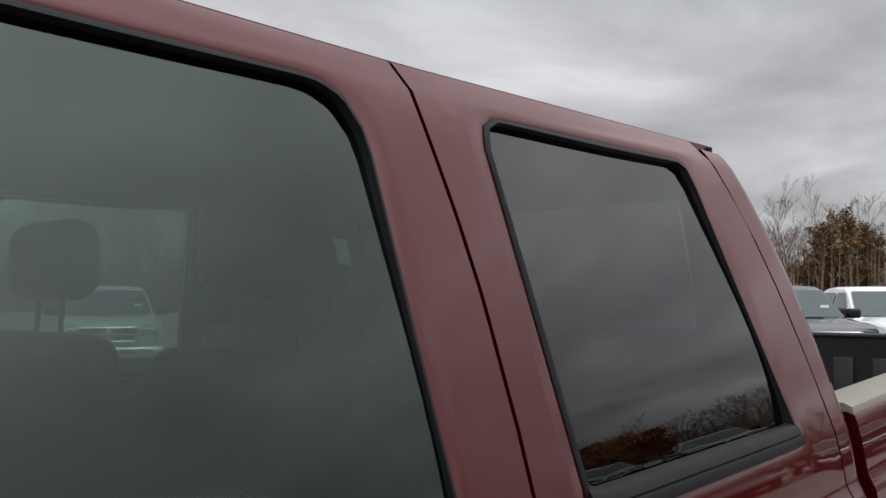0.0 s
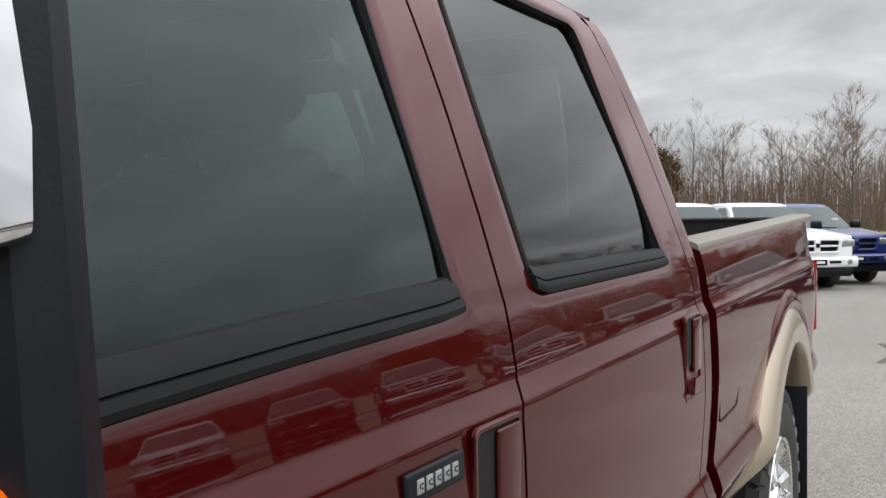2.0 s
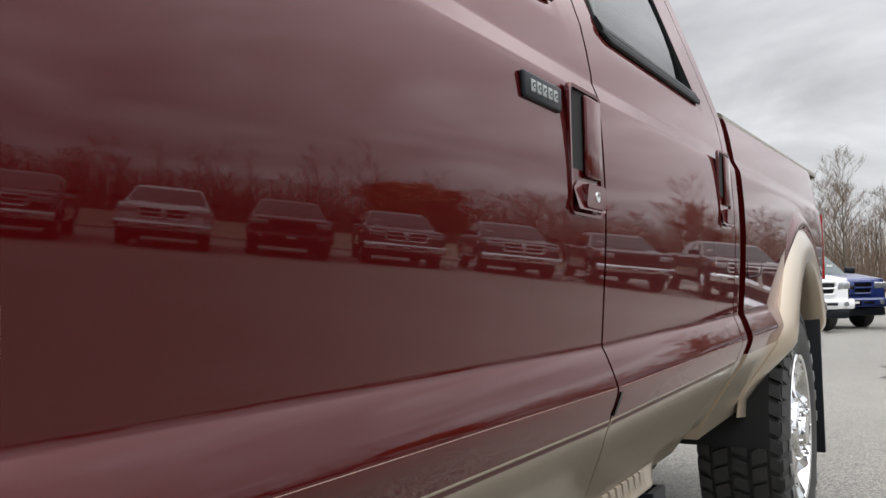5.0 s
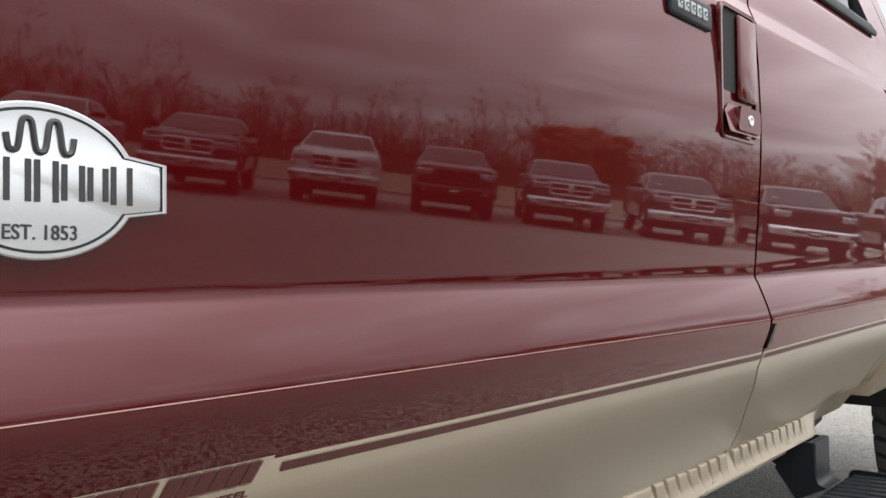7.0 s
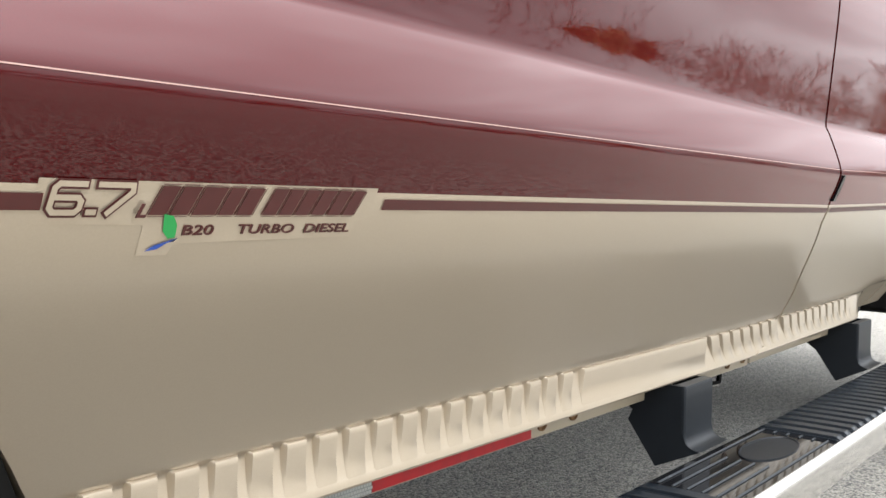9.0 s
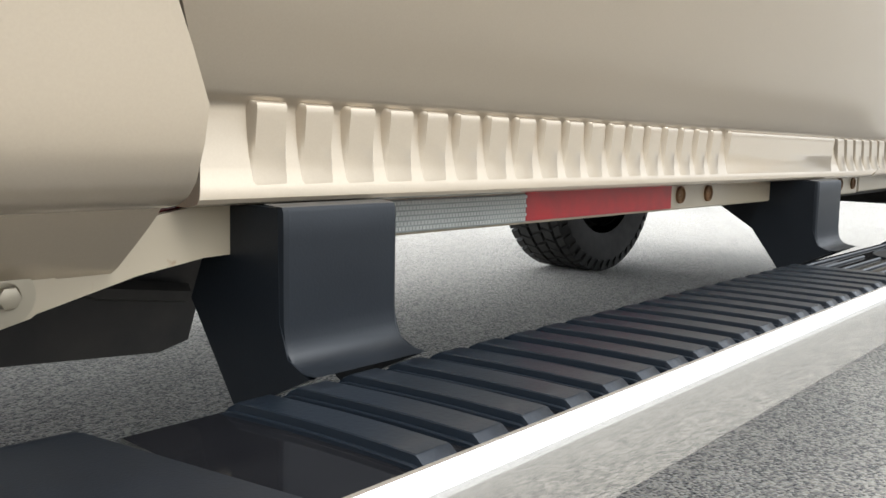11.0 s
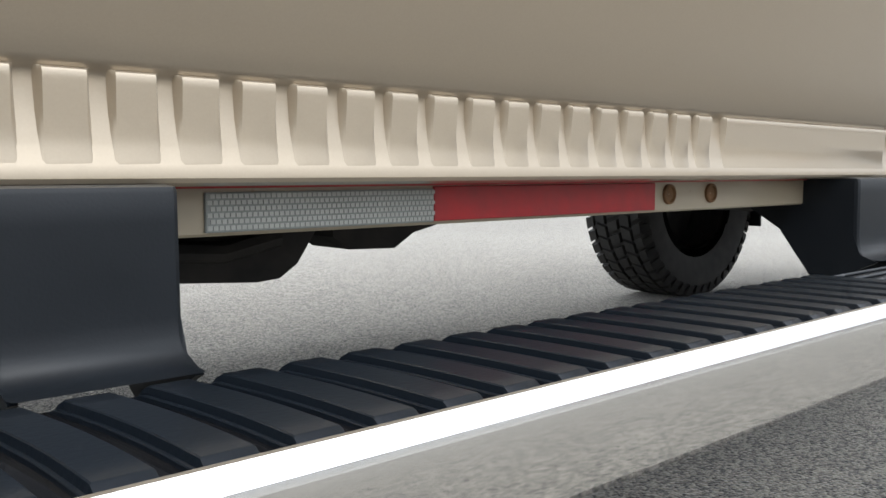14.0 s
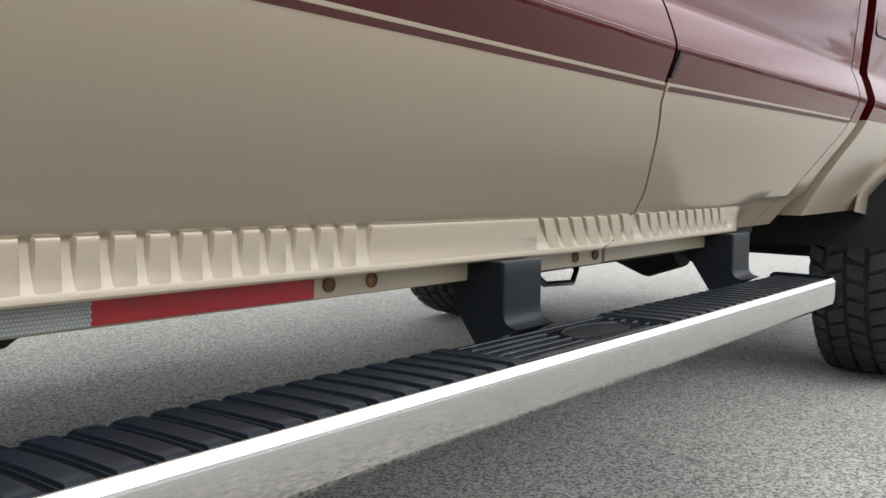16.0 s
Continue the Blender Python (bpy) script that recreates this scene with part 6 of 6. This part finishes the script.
def facing(x, y, dx, dy):
    """The pose of a parked pickup whose nose is at (x, y) and looks towards (dx, dy)."""
    return pose(x, y, 0, 0, 0, math.degrees(math.atan2(dy, dx)) + 180)


MADE = {}
for colour, chrome_nose, x, y, dx, dy in (
        ("white", True, 16.9, 3.18, -0.80, -0.60), ("white", False, 18.4, 1.80, -0.80, -0.60), ("blue", False, 20.6, 1.24, -0.82, -0.57), ("dark grey", True, 14.4, 4.35, -0.80, -0.60),
        ("black", True, 19.6, -0.58, -0.91, 0.41), ("black", True, 20.1, -3.1, -0.89, 0.46), ("black", False, 19.3, -5.8, -0.86, 0.51), ("dark grey", True, 17.9, -8.2, -0.82, 0.57),
        ("dark grey", True, 16.1, -10.4, -0.78, 0.62), ("dark red", False, 13.8, -12.0, -0.74, 0.67), ("white", True, 11.2, -13.3, -0.70, 0.71), ("black", True, 8.4, -14.6, -0.66, 0.75),
        ("silver", True, 5.4, -15.6, -0.62, 0.78), ("blue", False, 12.6, 6.4, -0.80, -0.60)):
    key = (colour, chrome_nose)
    if key in MADE:
        copy_thing(MADE[key], facing(x, y, dx, dy))
    else:
        MADE[key] = parked_pickup(colour, chrome_nose, facing(x, y, dx, dy))

# a distant row beyond the far side, seen through the cab windows
for colour, chrome_nose, x, y in (("white", True, 1.2, 15.6), ("silver", True, 7.4, 15.2), ("white", False, 12.2, 17.0)):
    copy_thing(MADE[(colour, chrome_nose)], facing(x, y, -0.45, -0.89))


# ---- verge, kerb, lamp post, woods ----
GRASS = ground_material("dry_grass", (0.085, 0.070, 0.026), (0.30, 0.240, 0.090), (0.60, 0.55, 0.42), grain=30.0, bump=0.8)
KERB = material("concrete_kerb", (0.30, 0.29, 0.27), rough=0.85, vary=((0.38, 0.37, 0.34), 6, 0.25), bump=(0.3, 60, 0.003))
BARK = material("grey_brown_bark", (0.095, 0.078, 0.062), rough=0.9, vary=((0.15, 0.125, 0.10), 4, 0.25), bump=(0.5, 30, 0.01))
TWIG = material("brown_twigs", (0.125, 0.092, 0.070), rough=0.9, vary=((0.19, 0.135, 0.10), 0.6, 0.25))
DRY_LEAF = material("dry_oak_leaves", (0.19, 0.11, 0.048), rough=0.8, vary=((0.10, 0.065, 0.032), 1.2, 0.2))
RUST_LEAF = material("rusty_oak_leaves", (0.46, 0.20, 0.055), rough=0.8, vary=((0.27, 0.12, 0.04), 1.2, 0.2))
POST = material("dark_bronze_paint", (0.022, 0.020, 0.018), rough=0.45, vary=((0.03, 0.028, 0.025), 4, 0.3))


def verge():
    bm = bmesh.new()
    ang = lin(radians(-215), radians(75), 90)
    edge = [31 + 1.2 * math.sin(3 * a) for a in ang]
    rows = [[Vector(((e + d) * math.cos(a), (e + d) * math.sin(a), z)) for a, e in zip(ang, edge)] for d, z in ((0.15, 0.12), (3, 0.16), (12, 0.35), (40, 0.5), (160, 0.8))]
    strip(bm, rows)
    tagged(part("grass_verge", bm, GRASS), "dry yellow-brown winter grass behind the kerb", "grass", kind="structure")
    bm = bmesh.new()
    rows = [[Vector(((e + d) * math.cos(a), (e + d) * math.sin(a), z)) for a, e in zip(ang, edge)] for d, z in ((0, -0.02), (0.0, 0.12), (0.03, 0.15), (0.16, 0.15), (0.17, 0.05))]
    strip(bm, rows)
    tagged(part("kerb", bm, KERB), "pale concrete kerb along the car park", "kerb", kind="structure")


def lamp_post(x, y, h):
    top = empty("street_lamp", label="tall dark car park lamp with flat heads", category="lamp post")
    bm = bmesh.new()
    strip(bm, [[Vector((s * u, s * v, z)) for u, v in ((-1, -1), (1, -1), (1, 1), (-1, 1))] for z, s in ((0.6, 0.075), (h, 0.06))], close=True)
    part("pole", bm, POST, top)
    bm = bmesh.new()
    lathe(bm, [(0.0, 0.26), (0.66, 0.26), (0.70, 0.22), (0.70, 0.001)], (0, 0, 0), 20, axis="z")
    part("base", bm, KERB, top)
    bm = bmesh.new()
    box(bm, (-0.20, -0.48, h - 0.02), (0.20, 0.18, h + 0.10), 0.04, 2)
    box(bm, (-0.05, -0.10, h - 0.10), (0.05, 0.10, h + 0.02), 0.01, 1)
    part("lamp_head", bm, POST, top)
    top.location = (x, y, 0.1)


def limb(bm, p, d, length, r, depth, rnd, spread, out):
    """Grows one limb and its branches; thin ones go to the list out."""
    pts, rad, q = [Vector(p)], [r], Vector(p)
    steps = 3 if depth > 1 else 2
    for k in range(steps):
        d = (d + Vector((rnd.uniform(-1, 1), rnd.uniform(-1, 1), rnd.uniform(-0.3, 0.7))) * 0.16).normalized()
        q = q + d * (length / steps)
        pts.append(q.copy())
        rad.append(r * (1 - 0.62 * (k + 1) / steps))
    tube(out if depth <= 2 else bm, pts, rad, 5 if depth > 2 else 3, caps=False)
    if depth == 0:
        return
    count = rnd.choice((3, 4)) if depth > 1 else rnd.choice((3, 4, 5))
    for k in range(count):
        t = rnd.uniform(0.35, 1.0)
        i = min(steps - 1, int(t * steps))
        at = pts[i].lerp(pts[i + 1], t * steps - i)
        side = Vector((rnd.uniform(-1, 1), rnd.uniform(-1, 1), rnd.uniform(-0.15, 0.5))).normalized()
        limb(bm, at, (d + side * spread).normalized(), length * rnd.uniform(0.52, 0.74), max(0.010, r * (1 - 0.6 * t) * 0.62), depth - 1, rnd, spread, out)


def bare_tree(seed, height, spread, leafy=False, depth=4, leaf=None):
    rnd = random.Random(seed)
    top = empty("bare_tree" if not leafy else "oak_tree", category="tree", group="trees along the lot",
                label="leafless grey-brown winter tree in dry grass" if not leafy else "winter oak still holding rust-brown leaves")
    bm, fine = bmesh.new(), bmesh.new()
    pts = [Vector((0, 0, -0.3))]
    d = Vector((0, 0, 1))
    trunk = height * (0.62 if not leafy else 0.45)
    rad = [0.018 * height]
    for k in range(6):
        d = (d + Vector((rnd.uniform(-1, 1), rnd.uniform(-1, 1), 0)) * 0.07).normalized()
        pts.append(pts[-1] + d * (trunk + 0.3) / 6)
        rad.append(0.018 * height * (1 - 0.11 * (k + 1)))
    tube(bm, pts, rad, 7, caps=False)
    tips = []
    for k in range(11):
        t = rnd.uniform(0.32, 1.0)
        i = min(5, int(t * 6))
        at = pts[i].lerp(pts[i + 1], t * 6 - i)
        a = k * 2.4 + rnd.uniform(-0.4, 0.4)
        side = Vector((math.cos(a), math.sin(a), rnd.uniform(0.5, 1.3)))
        limb(bm, at, (side * spread + Vector((0, 0, 0.6))).normalized(), height * rnd.uniform(0.22, 0.36), 0.0075 * height * (1.15 - t * 0.6), depth - 1, rnd, spread, fine)
    limb(bm, pts[-1], d, height * 0.36, rad[-1], depth, rnd, spread * 0.8, fine)
    part("trunk", bm, BARK, top)
    if leafy:
        ends = [v.co.copy() for v in fine.verts]
        for k in range(7000):
            c = rnd.choice(ends) + Vector((rnd.gauss(0, 0.2), rnd.gauss(0, 0.2), rnd.gauss(0, 0.2)))
            u = Vector((rnd.uniform(-1, 1), rnd.uniform(-1, 1), rnd.uniform(-1, 1))).normalized() * rnd.uniform(0.09, 0.19)
            w = u.orthogonal().normalized() * u.length * 0.6
            f = fine.faces.new([fine.verts.new(c + s) for s in (u, w, -u, -w)])
            f.material_index = 1
    part("crown", fine, [TWIG, leaf or DRY_LEAF], top, smooth=False)
    return top


def oil_stain(x, y, pts):
    bm = bmesh.new()
    bm.faces.new([bm.verts.new((x + a, y + b, 0.004)) for a, b in pts])
    tagged(part("asphalt_stain", bm, STAIN), "dark curved scuff worn into the asphalt", "stain", kind="structure")


STAIN = material("dark_scuffed_asphalt", (0.065, 0.060, 0.053), rough=0.9, vary=((0.15, 0.142, 0.125), 30, 0.2))
oil_stain(9.6, 0.02, ((-0.9, 0.02), (-0.4, -0.06), (0.1, -0.06), (0.5, 0.00), (0.75, 0.10), (0.7, 0.17), (0.45, 0.09), (0.1, 0.03), (-0.4, 0.02), (-0.85, 0.09)))
oil_stain(9.0, -0.10, ((-0.5, 0.0), (0.0, -0.03), (0.4, 0.02), (0.35, 0.06), (0.0, 0.02), (-0.45, 0.05)))
verge()
lamp_post(33.7, 0.02, 6.5)
rnd = random.Random(11)
KINDS = [bare_tree(1, 9.0, 0.75), bare_tree(2, 10.5, 0.65), bare_tree(3, 8.0, 0.95), bare_tree(4, 11.5, 0.6), bare_tree(5, 7.0, 1.0)]
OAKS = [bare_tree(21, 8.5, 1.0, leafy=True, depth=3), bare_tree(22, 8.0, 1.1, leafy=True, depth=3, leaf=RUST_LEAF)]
spots = []
for k in range(330):
    a = radians(-211.2 + 284 * (k + rnd.uniform(-0.4, 0.4)) / 330)
    r = rnd.uniform(86, 98) if k % 2 else rnd.uniform(98, 125)
    spots.append((r * math.cos(a), r * math.sin(a), rnd.choice(KINDS)))
spots += [(84 * math.cos(radians(t)), 84 * math.sin(radians(t)), OAKS[0]) for t in (15.6, 16.9, 18.2)]
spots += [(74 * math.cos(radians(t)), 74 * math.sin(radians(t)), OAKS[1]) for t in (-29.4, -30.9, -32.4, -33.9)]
spots += [(82 * math.cos(radians(t)), 82 * math.sin(radians(t)), OAKS[0]) for t in (-12.5,)]
spots += [(72 * math.cos(radians(t)), 72 * math.sin(radians(t)), KINDS[i]) for t, i in ((0.4, 2), (-1.5, 4), (-20, 4), (-24, 2), (-13, 0), (4.2, 0), (6.2, 2))]
used = set()
for x, y, kind in spots:
    s = rnd.uniform(0.80, 1.05)
    m = pose(x, y, 0.35, 0, 0, rnd.uniform(0, 360)) @ Matrix.Scale(s, 4)
    if kind.name not in used:
        used.add(kind.name)
        kind.matrix_world = m
    else:
        ob = copy_thing(kind, pose(x, y, 0.35, 0, 0, rnd.uniform(0, 360)))
        ob.scale = (s, s, s)


def brush():
    """The thicket of thin stems that closes the foot of the woods."""
    rnd = random.Random(8)
    bm = bmesh.new()
    verts, faces = [], []
    for k in range(40000):
        a = radians(rnd.uniform(-214, 74))
        r = rnd.uniform(80, 125)
        h = rnd.uniform(1.2, 3.6) if k % 5 < 2 else rnd.uniform(3.5, 8.2)
        c = Vector((r * math.cos(a), r * math.sin(a), 0.3))
        w = rnd.uniform(0.02, 0.05) if k % 5 < 2 else rnd.uniform(0.04, 0.085)
        tip = c + Vector((rnd.uniform(-0.7, 0.7), rnd.uniform(-0.7, 0.7), h))
        n = len(verts)
        side = Vector((-math.sin(a), math.cos(a), 0)) * w
        verts += [c - side, c + side, tip]
        faces.append((n, n + 1, n + 2))
        for j in range(3):
            t = rnd.uniform(0.3, 0.9)
            base = c.lerp(tip, t)
            end = base + Vector((rnd.uniform(-0.8, 0.8), rnd.uniform(-0.8, 0.8), rnd.uniform(0.2, 0.9)))
            n = len(verts)
            verts += [base - side * 0.5, base + side * 0.5, end]
            faces.append((n, n + 1, n + 2))
    bm.free()
    me = bpy.data.meshes.new("thicket")
    me.from_pydata([tuple(v) for v in verts], [], faces)
    me.materials.append(TWIG)
    tagged(new("thicket", me), "leafless brown thicket at the foot of the woods", "thicket", kind="stuff")


brush()
